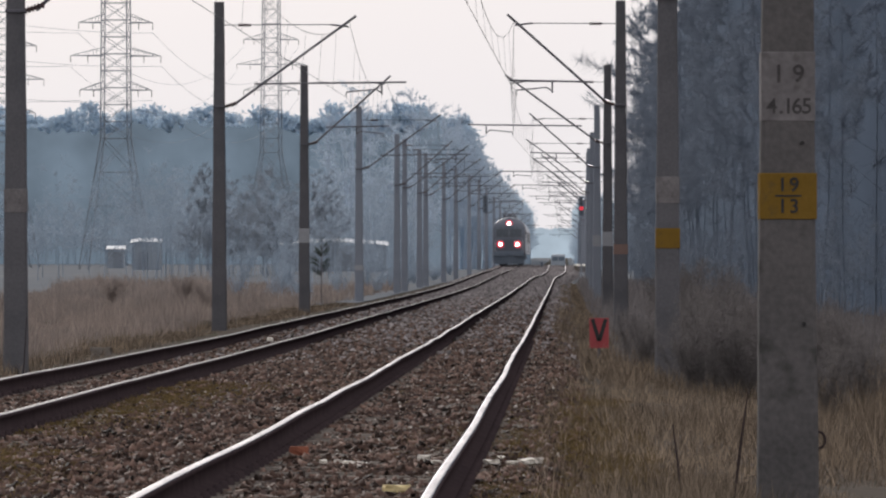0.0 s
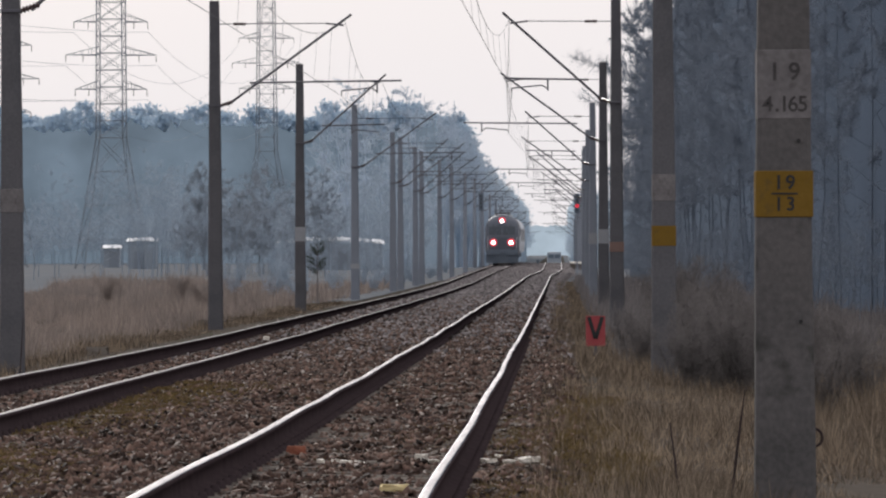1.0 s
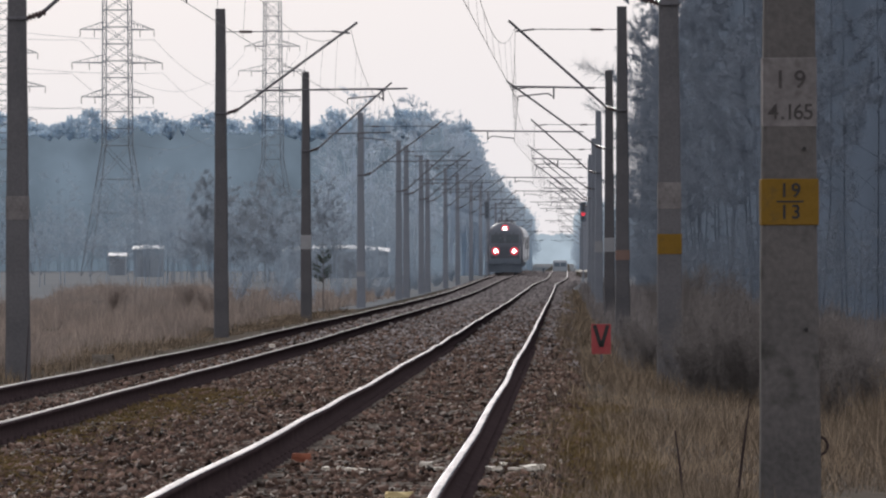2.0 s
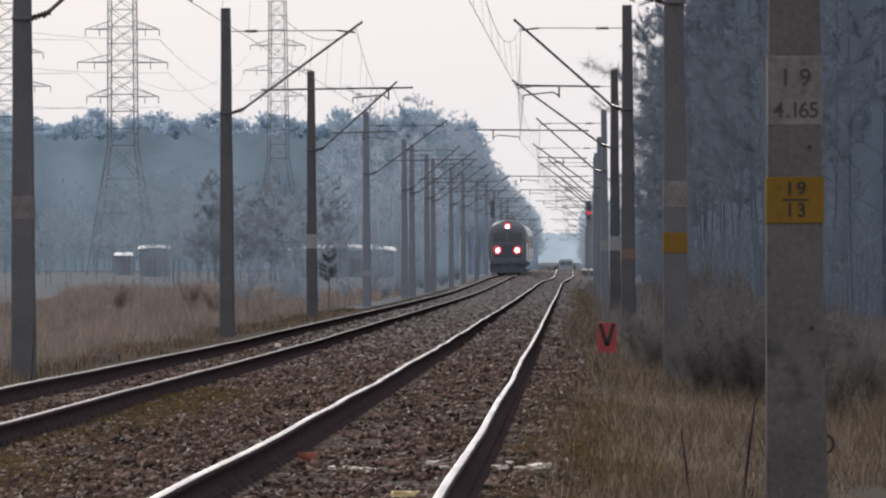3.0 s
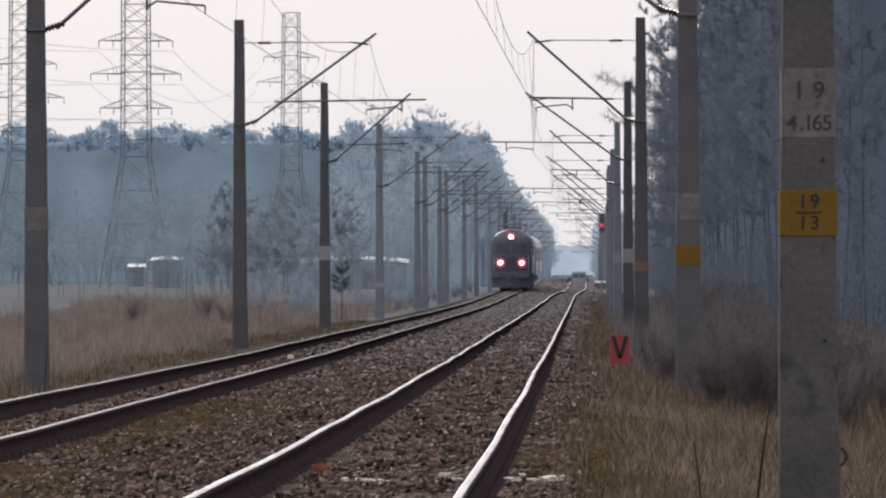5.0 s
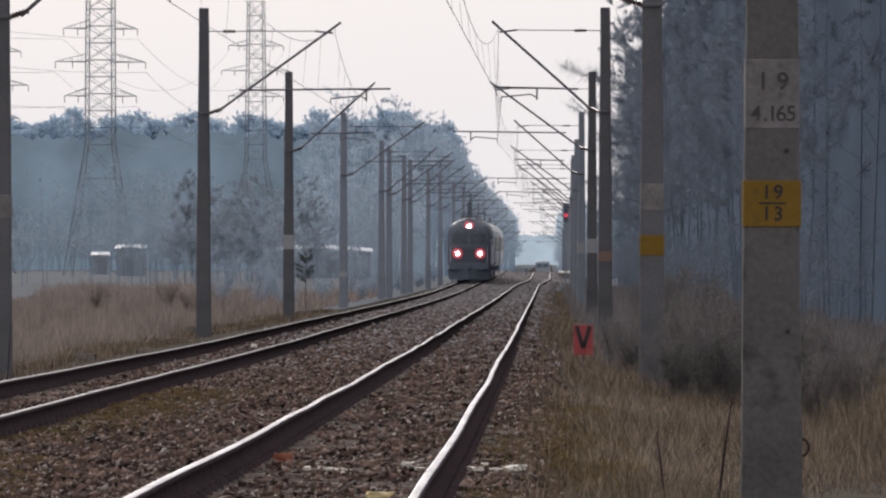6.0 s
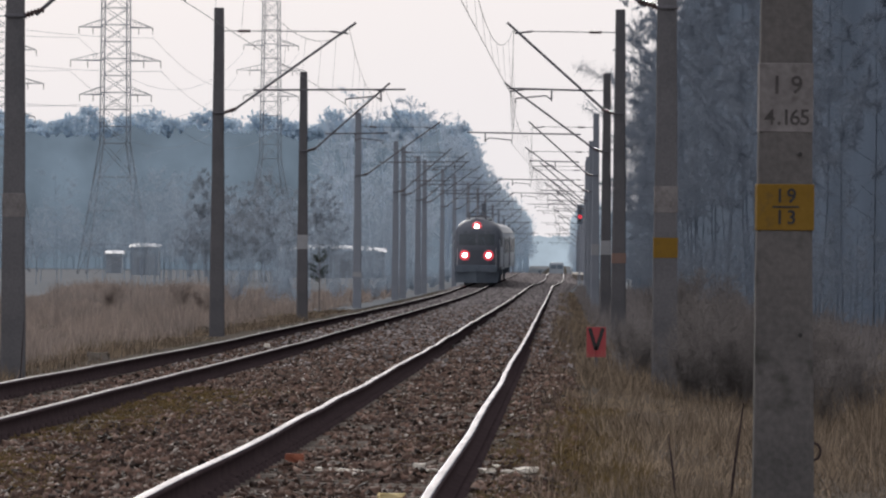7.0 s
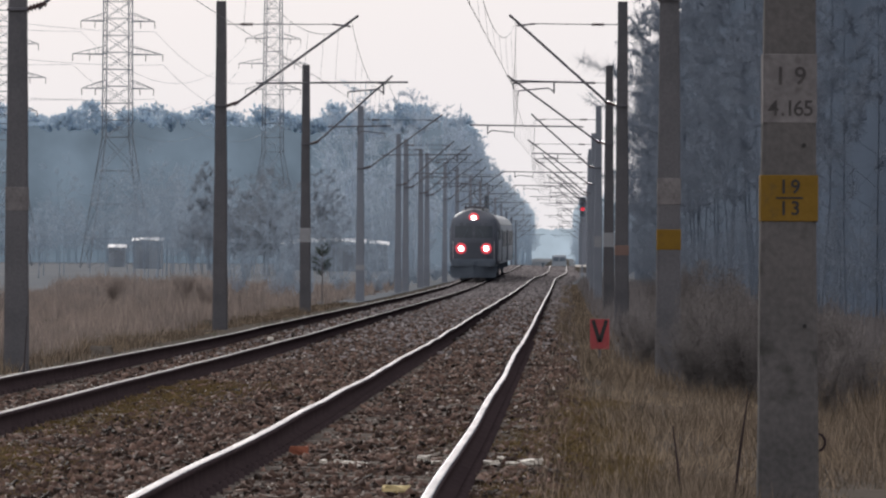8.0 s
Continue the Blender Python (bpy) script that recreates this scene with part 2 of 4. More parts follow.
def ground_h(s, l):
    """Height of the natural ground."""
    near = rail_z(s)
    far = -0.85 if s < 600 else -0.85 - 0.6 * step(600, 900, s)
    if l > -2:
        z = near - 0.34 - 0.3 * step(1.6, 4.5, l)
        w = step(8, 40, l)
    else:
        z = near - 0.4 - 0.1 * step(6.4, 9, -l)
        w = step(9, 25, -l)
    z = z * (1 - w) + far * w
    return z + 0.05 * noise.noise((l * 0.6, s * 0.25, 0)) + 0.15 * w * noise.noise((l * 0.05, s * 0.03, 3))


# ---- mesh helpers ----
def part(name, bm, mat, parent=None, label=""):
    me = bpy.data.meshes.new(name)
    bm.to_mesh(me)
    bm.free()
    return linked(name, me, mat, parent, label)


def linked(name, me, mat, parent=None, label="", at=None):
    if mat and not me.materials:
        me.materials.append(mat)
    ob = new(name, me)
    if parent:
        ob.parent = parent
    if at is not None:
        ob.matrix_basis = at
    return tagged(ob, label)


class Geo:
    """Triangles gathered in arrays, for meshes of many pieces."""

    def __init__(self):
        self.v, self.f, self.n = [], [], 0

    def add(self, v, f):
        v, f = np.asarray(v, float).reshape(-1, 3), np.asarray(f, int).reshape(-1, 3)
        self.v.append(v)
        self.f.append(f + self.n)
        self.n += len(v)

    def tube(self, p, q, r0, r1, n=5):
        p, q = np.asarray(p, float), np.asarray(q, float)
        d = q - p
        d /= np.linalg.norm(d) + 1e-9
        u = np.cross(d, (0, 0, 1) if abs(d[2]) < 0.9 else (1, 0, 0))
        u /= np.linalg.norm(u)
        w = np.cross(d, u)
        a = np.arange(n) * 2 * np.pi / n
        ring = np.cos(a)[:, None] * u + np.sin(a)[:, None] * w
        i = np.arange(n)
        j = (i + 1) % n
        f = np.concatenate([np.stack([i, j, j + n], 1), np.stack([i, j + n, i + n], 1)])
        self.add(np.concatenate([p + ring * r0, q + ring * r1]), f)

    def path(self, pts, r, n=4):
        """One unbroken tube through the points."""
        pts = [np.asarray(p, float) for p in pts]
        d = pts[-1] - pts[0]
        d /= np.linalg.norm(d)
        u = np.cross(d, (0, 0, 1) if abs(d[2]) < 0.9 else (1, 0, 0))
        u /= np.linalg.norm(u)
        w = np.cross(d, u)
        a = np.arange(n) * 2 * np.pi / n
        ring = (np.cos(a)[:, None] * u + np.sin(a)[:, None] * w) * r
        f = []
        for k in range(len(pts) - 1):
            for i in range(n):
                j = (i + 1) % n
                f += [(k * n + i, k * n + j, k * n + n + j), (k * n + i, k * n + n + j, k * n + n + i)]
        self.add(np.concatenate([p + ring for p in pts]), f)

    def many(self, proto_v, proto_f, spots, mats):
        """The prototype at each of the spots (k,3), turned by mats (k,3,3)."""
        k = len(spots)
        v = np.einsum("kij,vj->kvi", mats, proto_v) + spots[:, None, :]
        f = proto_f[None] + (np.arange(k) * len(proto_v))[:, None, None]
        self.add(v, f)

    def mesh(self, name):
        v, f = np.concatenate(self.v), np.concatenate(self.f)
        me = bpy.data.meshes.new(name)
        me.vertices.add(len(v))
        me.vertices.foreach_set("co", v.astype(np.float32).ravel())
        me.loops.add(f.size)
        me.loops.foreach_set("vertex_index", f.astype(np.int32).ravel())
        me.polygons.add(len(f))
        me.polygons.foreach_set("loop_start", np.arange(0, f.size, 3, dtype=np.int32))
        me.update(calc_edges=True)
        me.validate()
        return me


def add_box(bm, size, m=None, bevel=0.0):
    r = bmesh.ops.create_cube(bm, size=1.0, matrix=(m or Matrix()) @ Matrix.Diagonal((*size, 1)))
    if bevel:
        es = list({e for v in r["verts"] for e in v.link_edges})
        bmesh.ops.bevel(bm, geom=es, offset=bevel, segments=2, affect="EDGES", profile=0.5)
    return bm


def box(size, m=None, bevel=0.0):
    return add_box(bmesh.new(), size, m, bevel)


def rod(p, q, r, r2=None, n=8):
    bm = bmesh.new()
    return add_rod(bm, p, q, r, r2, n)


def add_rod(bm, p, q, r, r2=None, n=8):
    p, q = Vector(p), Vector(q)
    d = q - p
    m = Matrix.Translation((p + q) / 2) @ d.to_track_quat("Z", "Y").to_matrix().to_4x4()
    bmesh.ops.create_cone(bm, cap_ends=True, segments=n, radius1=r, radius2=r if r2 is None else r2, depth=d.length, matrix=m)
    return bm


def grid_mesh(name, rows):
    """A sheet through rows of points."""
    nv = len(rows[0])
    vs = [p for r in rows for p in r]
    fs = [(i * nv + j, i * nv + j + 1, (i + 1) * nv + j + 1, (i + 1) * nv + j) for i in range(len(rows) - 1) for j in range(nv - 1)]
    me = bpy.data.meshes.new(name)
    me.from_pydata(vs, [], fs)
    me.polygons.foreach_set("use_smooth", [True] * len(fs))
    return me


# ---- ground, ballast bed, rails ----
def stretch(a, b, first, growth):
    out, d = [a], first
    while out[-1] < b:
        out.append(min(b, out[-1] + d))
        d *= growth
    return out


S_LINES = [-60, -20, 0] + stretch(10, 5000, 1.2, 1.03)
side = stretch(0, 2500, 0.5, 1.16)
L_LINES = sorted({-2 - v for v in side} | {-2 + v for v in side})
ground = linked("ground", grid_mesh("ground", [[Vector((axis_x(s) + l, s, ground_h(s, l) - (0.25 if -6.0 < l < 1.3 else 0))) for l in L_LINES] for s in S_LINES]), EARTH)
tagged(ground, "dry brown winter grassland beside a railway", "ground", kind="structure")


def bed_h(s, l):
    """Height of the ballast over rail level."""
    z = -0.19
    z -= 0.3 * step(1.25, 1.95, l) + 0.34 * step(5.3, 6.1, -l)
    for axis in (0, -4.0):
        z -= 0.035 * math.exp(-((abs(l - axis) - 0.7) / 0.14) ** 2)
    return z + 0.03 * noise.noise((l * 1.5, s * 0.8, 7)) + 0.02 * noise.noise((l * 5, s * 3, 1))


S_BED = [-40, -30, -20, -10] + stretch(0, 110, 0.25, 1.004) + stretch(111, 1500, 0.8, 1.03)
L_BED = [-6.3 + 0.1 * i for i in range(85)]
bed = linked("ballast_bed", grid_mesh("ballast_bed", [[place(s, l, bed_h(s, l)) for l in L_BED] for s in S_BED]), BED)
tagged(bed, "dark brown crushed stone ballast bed under two tracks", "ballast", kind="structure")

HEAD_HALF = 0.036
RAIL_SECTION = [(-0.07, -0.16), (-0.07, -0.148), (-0.012, -0.128), (-0.009, -0.05), (-0.036, -0.036), (-0.036, -0.008),
                (0.036, -0.008), (0.036, -0.036), (0.009, -0.05), (0.012, -0.128), (0.07, -0.148), (0.07, -0.16)]
HEAD_SECTION = [(-0.028, -0.0085), (-0.024, -0.002), (-0.016, 0.0), (0.016, 0.0), (0.024, -0.002), (0.028, -0.0085)]
S_RAIL = stretch(-40, 120, 1.0, 1.0) + stretch(122, 1500, 2.0, 1.02)


def rail(l, parent):
    """One rail: rusty body with a polished running head."""
    def wobble(s):
        return 0.014 * noise.noise((s * 0.05, l * 0.3, 0)) + 0.009 * noise.noise((s * 0.16, l, 4))

    def heave(s):
        return (0.032 * noise.noise((s * 0.07, l * 0.2, 9)) + 0.016 * noise.noise((s * 0.21, l * 0.7, 2))) * step(25, 55, s) * (1.0 if l > -2 else 0.35)
    body = grid_mesh("rail", [[place(s, l + x + wobble(s), z + heave(s)) for x, z in RAIL_SECTION] for s in S_RAIL])
    ob = linked("rail", body, RAIL_RUST, parent)
    head = grid_mesh("running_surface", [[place(s, l + x + wobble(s), z + heave(s)) for x, z in HEAD_SECTION] for s in S_RAIL])
    linked("running_surface", head, RAIL_TOP if l > -2 else RAIL_DULL, ob, "polished bright rail head" if l > -2 else "dull worn rail head")


def track(l, label):
    base = tagged(new("railway_track"), label, "railway track", "tracks of the line")
    # Set 7 cm narrower than standard gauge to fit the camera's view.
    for d in (-0.72, 0.72):
        rail(l + d, base)
    return base


TRACK_R = track(0.0, "railway track with polished rails on ballast")
TRACK_L = track(-4.0, "second parallel railway track with duller rails on ballast")


# ---- overhead line ----
def lettering(text, size, m, parent, mat, name="digits", label=""):
    cu = bpy.data.curves.new(name, "FONT")
    cu.body, cu.size, cu.align_x, cu.align_y, cu.extrude, cu.offset = text, size, "CENTER", "CENTER", 0.002, 0.012 * size
    tmp = new("lettering", cu)
    me = bpy.data.meshes.new_from_object(tmp.evaluated_get(bpy.context.evaluated_depsgraph_get()))
    bpy.data.objects.remove(tmp)
    me.name = name
    return linked(name, me, mat, parent, label, m)


def mast_post(h, w0, w1, depth=0.26):
    """A tapered concrete post with chamfered edges, its base at the origin."""
    bm = bmesh.new()
    rings = []
    for k in range(9):
        u = k / 8
        w, d, c = (w0 + (w1 - w0) * u) / 2, depth / 2 * (1 - 0.25 * u), 0.025
        jog = 0.004 * math.sin(k * 2.1)
        pts = [(-w + c, -d), (w - c, -d), (w, -d + c), (w, d - c), (w - c, d), (-w + c, d), (-w, d - c), (-w, -d + c)]
        rings.append([bm.verts.new((x + jog, y, h * u)) for x, y in pts])
    for a, b in zip(rings, rings[1:]):
        for i in range(8):
            bm.faces.new((a[i], a[(i + 1) % 8], b[(i + 1) % 8], b[i]))
    bm.faces.new(rings[-1])
    return bm


def insulator(p, q, r=0.05, sheds=6, n=8):
    """Ribbed porcelain rod from p to q, turned in one piece."""
    bm = bmesh.new()
    p, q = Vector(p), Vector(q)
    m = (q - p).to_track_quat("Z", "Y").to_matrix()
    rings = []
    for k in range(sheds * 2 + 1):
        c, rad = p.lerp(q, k / (sheds * 2)), r if k % 2 else r * 0.45
        rings.append([bm.verts.new(c + m @ Vector((rad * math.cos(i * math.tau / n), rad * math.sin(i * math.tau / n), 0))) for i in range(n)])
    for a, b in zip(rings, rings[1:]):
        for i in range(n):
            bm.faces.new((a[i], a[(i + 1) % n], b[(i + 1) % n], b[i]))
    bm.faces.new(rings[0][::-1])
    bm.faces.new(rings[-1])
    return bm


def mast(s, l, inward, top, bottom, tube=0, w0=0.36, w1=0.26, label=""):
    """A catenary mast at l; inward: -1 when the track lies at its left, 1 at its right. top, bottom over rail level."""
    base = tagged(new("catenary_mast"), label or "weathered grey concrete catenary mast with steel bracket", "catenary mast", "masts of the overhead line")
    base.matrix_basis = Matrix.Translation(place(s, l, bottom))
    h, k = top - bottom, inward
    reach = 3.2 if tube else 2.66
    # Post colour steps up at 60 m and 200 m to imitate haze.
    part("post", mast_post(h, w0, w1), CONCRETE if s < 60 else CONCRETE_HAZE_MID if s < 200 else CONCRETE_HAZE_FAR, base)
    foot, tie, tip = h - 2.5, h - 0.55, h - 0.38
    part("strut", rod((k * 0.3, 0, foot + 0.02), (k * (reach + 0.06), 0, tip + 0.05), 0.03), STEEL, base)
    part("strut_insulator", insulator((k * 0.12, 0, foot), (k * 0.42, 0, foot + 0.1), 0.055), INSULATOR, base)
    part("tie_rod", rod((k * 0.1, 0, tie), (k * (reach - 0.5), 0, tie + 0.01), 0.011), STEEL, base)
    part("tie_clevis", rod((k * (reach - 0.55), 0, tie + 0.01), (k * (reach - 0.12), 0, tie - 0.04), 0.022), STEEL, base)
    part("tie_insulator", insulator((k * 0.45, 0, tie), (k * 0.75, 0, tie), 0.045), INSULATOR, base)
    bm = box((w1 + 0.07, 0.3, 0.05), Matrix.Translation((0, 0, foot)), 0.01)
    part("clamp", bm, STEEL, base)
    # registration tube and steady arm for the contact wire
    zt = h - 1.95
    u0 = (zt - foot) / (tip - foot) * reach if zt > foot else 0.3
    end = 4.45 if tube else 2.68
    part("registration_tube", rod((k * max(0.3, u0), 0, zt), (k * end, 0, zt + 0.04), 0.022), STEEL, base)
    a, b = (3.87, 3.02) if tube else (1.64, 2.5)
    out = 1 if b > a else -1
    bm = rod((k * a, 0, zt + 0.04), (k * a, 0, zt - 0.26), 0.02)
    add_rod(bm, (k * a, 0, zt - 0.22), (k * (a + out * 0.14), 0, zt - 0.13), 0.016)
    add_rod(bm, (k * (a + out * 0.14), 0, zt - 0.13), (k * b, 0, zt - 0.2), 0.016)
    add_rod(bm, (k * b, 0, zt - 0.2), (k * b, 0, zt - 0.32), 0.012)
    part("steady_arm", bm, STEEL, base)
    return base, (k * (reach - 0.1), tip - 0.1), (k * b, zt - 0.32)


MAST_TOP = 7.5
RIGHT_ROW = [(38, 2.815), (85, 2.86), (143, 2.73), (190, 2.75), (240, 2.68), (293, 2.73), (338, 2.75), (352, 2.75), (395, 2.75), (427, 2.75), (479, 2.75), (528, 2.75),
             (580, 2.75), (640, 2.75), (700, 2.75), (760, 2.75), (830, 2.75), (900, 2.75)]
LEFT_ROW = [(38, -6.83), (88, -6.71), (142, -6.84), (188, -6.83), (238, -6.83), (292, -6.84), (305, -6.82), (337, -6.84), (352, -6.84), (395, -6.82), (427, -6.8),
            (479, -6.8), (528, -6.8), (580, -6.8), (640, -6.8), (700, -6.8), (760, -6.8), (830, -6.8), (900, -6.8)]
wires = {1: [], -1: []}
MASTS = {}


def row_of_masts(row, inward):
    for i, (s, l) in enumerate(row):
        bottom = -0.95 if s < 60 else -0.6
        tube = (i + (inward < 0)) % 2 == 0 and s > 60
        near = inward < 0 and s < 60
        m, a, b = mast(s, l, inward, MAST_TOP, bottom, tube=tube, w0=0.4 if near else 0.37, w1=0.23,
                       label="weathered concrete catenary mast with a yellow number plate" if near else "")
        p = m.matrix_basis.translation
        wires[inward].append((p + Vector((a[0], 0, a[1])), p + Vector((b[0], 0, b[1]))))
        MASTS[(s, inward)] = m


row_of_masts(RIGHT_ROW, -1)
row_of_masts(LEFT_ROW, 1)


def wrap(m, z0, z1, mat, name, label, grow=0.006, h=8.45, w0=0.4, w1=0.23):
    """A painted band or plate round a mast's faces between two world heights."""
    z = m.matrix_basis.translation.z
    u = ((z0 + z1) / 2 - z) / h
    w = w0 + (w1 - w0) * u + 2 * grow
    d = 0.26 * (1 - 0.25 * u) + 2 * grow
    return part(name, box((w, d, z1 - z0), Matrix.Translation((0, 0, (z0 + z1) / 2 - z)), 0.005), mat, m, label), d / 2


def upright(x, y, z):
    return pose(x, y, z, 90, 0, 0)


near_mast = MASTS[(38, -1)]
nz = near_mast.matrix_basis.translation.z
plate, face = wrap(near_mast, 1.405, 1.70, YELLOW, "number_plate", "yellow painted number plate", 0.008)
for text, z in (("19", 1.622), ("13", 1.485)):
    for k, ch in enumerate(text):
        lettering(ch, 0.125, upright((k - 0.5) * 0.075, -face - 0.003, z - nz), plate, BLACK, "digit")
part("fraction_bar", box((0.17, 0.005, 0.011), Matrix.Translation((0, -face - 0.002, 1.555 - nz))), BLACK, plate)
patch, face = wrap(near_mast, 2.03, 2.47, WHITE, "painted_patch", "worn white painted patch", 0.004)
for ch, x in (("1", -0.06), ("9", 0.065)):
    lettering(ch, 0.16, upright(x, -face - 0.002, 2.325 - nz), patch, FADED, "digit", "faded painted digit")
for ch, x in (("4", -0.105), (".", -0.045), ("1", 0.0), ("6", 0.055), ("5", 0.118)):
    lettering(ch, 0.14, upright(x, -face - 0.002, 2.12 - nz), patch, FADED, "digit", "worn black painted digit")
for x, z in ((0.09, 1.89), (0.1, 0.74)):
    part("bolt_hole", rod((x, -0.118 - 0.02, z - nz), (x, -0.1, z - nz), 0.014, n=10), BLACK, near_mast)
bm = bmesh.new()
ring = [Vector((0.19 + 0.05 * math.sin(a), -0.05, 0.02 + 0.055 * math.cos(a))) for a in [k * 0.42 for k in range(9)]]
for p, q in zip(ring, ring[1:]):
    add_rod(bm, p, q, 0.008, n=6)
bmesh.ops.translate(bm, vec=(0, 0, -0.02 - nz), verts=bm.verts)
part("iron_hook", bm, RAIL_RUST, near_mast, "rusty iron hook")


def band(key, z0, z1, mat, name, label):
    wrap(MASTS[key], z0, z1, mat, name, label, h=8.1, w0=0.37)


band((85, -1), 1.22 + (440 - 360) * 85 / 10550, 1.22 + (440 - 313) * 85 / 10550, WHITE, "painted_patch", "white painted patch")
band((85, -1), 1.22, 1.22 + (440 - 404) * 85 / 10550, YELLOW, "number_plate", "yellow number plate")
band((143, -1), 1.08, 1.32, ORANGE, "painted_band", "faded orange painted band")
band((190, -1), 1.3, 1.75, WHITE_BAND, "painted_patch", "white painted patch")
band((240, -1), 1.3, 1.75, WHITE_BAND, "painted_patch", "white painted patch")
band((88, 1), 1.75, 2.1, WHITE, "painted_patch", "worn white painted patch")
band((188, 1), 1.4, 1.85, WHITE_BAND, "painted_patch", "worn white painted patch")
band((238, 1), 0.35, 0.55, WHITE_BAND, "painted_patch", "white painted ring")


def overhead_span(a, b):
    """Messenger, contact wire and droppers of one span."""
    (m0, c0), (m1, c1) = a, b
    base = tagged(new("catenary_span"), "thin sagging messenger and contact wires with droppers", "overhead wire", "spans of the overhead line")
    n = 20
    drop = 1.25 * min(1.0, (m1.y - m0.y) / 58) ** 2

    def sag(u):
        p = m0.lerp(m1, u)
        return p - Vector((0, 0, 4 * drop * u * (1 - u)))
    for name, fn, r in (("messenger_wire", sag, 0.006), ("contact_wire", lambda u: c0.lerp(c1, u), 0.006)):
        g = Geo()
        g.path([fn(k / n) for k in range(n + 1)], r)
        linked(name, g.mesh(name), WIRE, base)
    for k in range(1, 8):
        g = Geo()
        u = k / 8
        g.tube(sag(u), c0.lerp(c1, u), 0.003, 0.003, 3)
        linked("dropper", g.mesh("dropper"), WIRE, base)


for row in wires.values():
    for a, b in zip(row, row[1:]):
        overhead_span(a, b)


# ---- train ----
def body_section(z):
    return smooth([(0.95, 1.3), (1.2, 1.38), (2.4, 1.4), (3.1, 1.37), (3.45, 1.3), (3.75, 1.14), (3.95, 0.9), (4.1, 0.5), (4.17, 0.05)], z)


LEVELS = [0.95, 1.2, 1.6, 2.0, 2.4, 2.75, 3.1, 3.35, 3.55, 3.72, 3.85, 3.95, 4.03, 4.1, 4.17]


def nose(u, z):
    return 0.22 * u * u * u * u + 0.12 * u * u + (0.3 * step(2.3, 3.6, z) + 0.5 * step(3.5, 4.1, z) + 0.15 * (1 - step(0.95, 1.3, z)))


def loco_body():
    bm = bmesh.new()
    us = [-1 + 0.2 * i for i in range(11)]
    front = [[bm.verts.new((u * body_section(z), nose(u, z), z)) for u in us] for z in LEVELS]
    back = [[bm.verts.new((u * body_section(z), 15.9 - nose(u, z), z)) for u in us] for z in LEVELS]
    for i in range(len(LEVELS) - 1):
        for j in range(10):
            bm.faces.new((front[i][j], front[i][j + 1], front[i + 1][j + 1], front[i + 1][j]))
            bm.faces.new((back[i][j + 1], back[i][j], back[i + 1][j], back[i + 1][j + 1]))
        bm.faces.new((front[i][0], front[i + 1][0], back[i + 1][0], back[i][0]))
        bm.faces.new((front[i + 1][10], front[i][10], back[i][10], back[i + 1][10]))
    bm.faces.new((front[-1][0], front[-1][10], back[-1][10], back[-1][0]))
    for f in bm.faces:
        f.smooth = True
    return bm


def on_nose(x, z, out=0.012):
    return Vector((x, nose(x / body_section(z), z) - out, z))


def nose_panel(x0, x1, z0, z1, out=0.015):
    """A panel that follows the front between two heights."""
    bm = bmesh.new()
    n = 5
    rows = [[bm.verts.new(on_nose(x0 + (x1 - x0) * i / n, z0 + (z1 - z0) * k / 3, out)) for i in range(n + 1)] for k in range(4)]
    for a, b in zip(rows, rows[1:]):
        for i in range(n):
            bm.faces.new((a[i], a[i + 1], b[i + 1], b[i]))
    r = bmesh.ops.extrude_face_region(bm, geom=bm.faces[:])
    bmesh.ops.translate(bm, vec=(0, 0.03, 0), verts=[v for v in r["geom"] if isinstance(v, bmesh.types.BMVert)])
    return bm


def disc(c, r, depth=0.05, n=20):
    return rod(Vector(c) + Vector((0, depth, 0)), c, r, r * 0.92, n)


def bogie(parent, y, wheels=(-1.4, 1.4)):
    bm = box((2.2, 3.6, 0.35), Matrix.Translation((0, y, 0.7)), 0.05)
    add_box(bm, (0.16, 4.2, 0.25), Matrix.Translation((-1.05, y, 0.62)))
    add_box(bm, (0.16, 4.2, 0.25), Matrix.Translation((1.05, y, 0.62)))
    b = part("bogie", bm, LOCO_LOW, parent)
    for w in wheels:
        for x in (-0.75, 0.75):
            part("wheel", rod((x - 0.065, y + w, 0.58), (x + 0.065, y + w, 0.58), 0.58, n=24), LOCO_LOW, b)


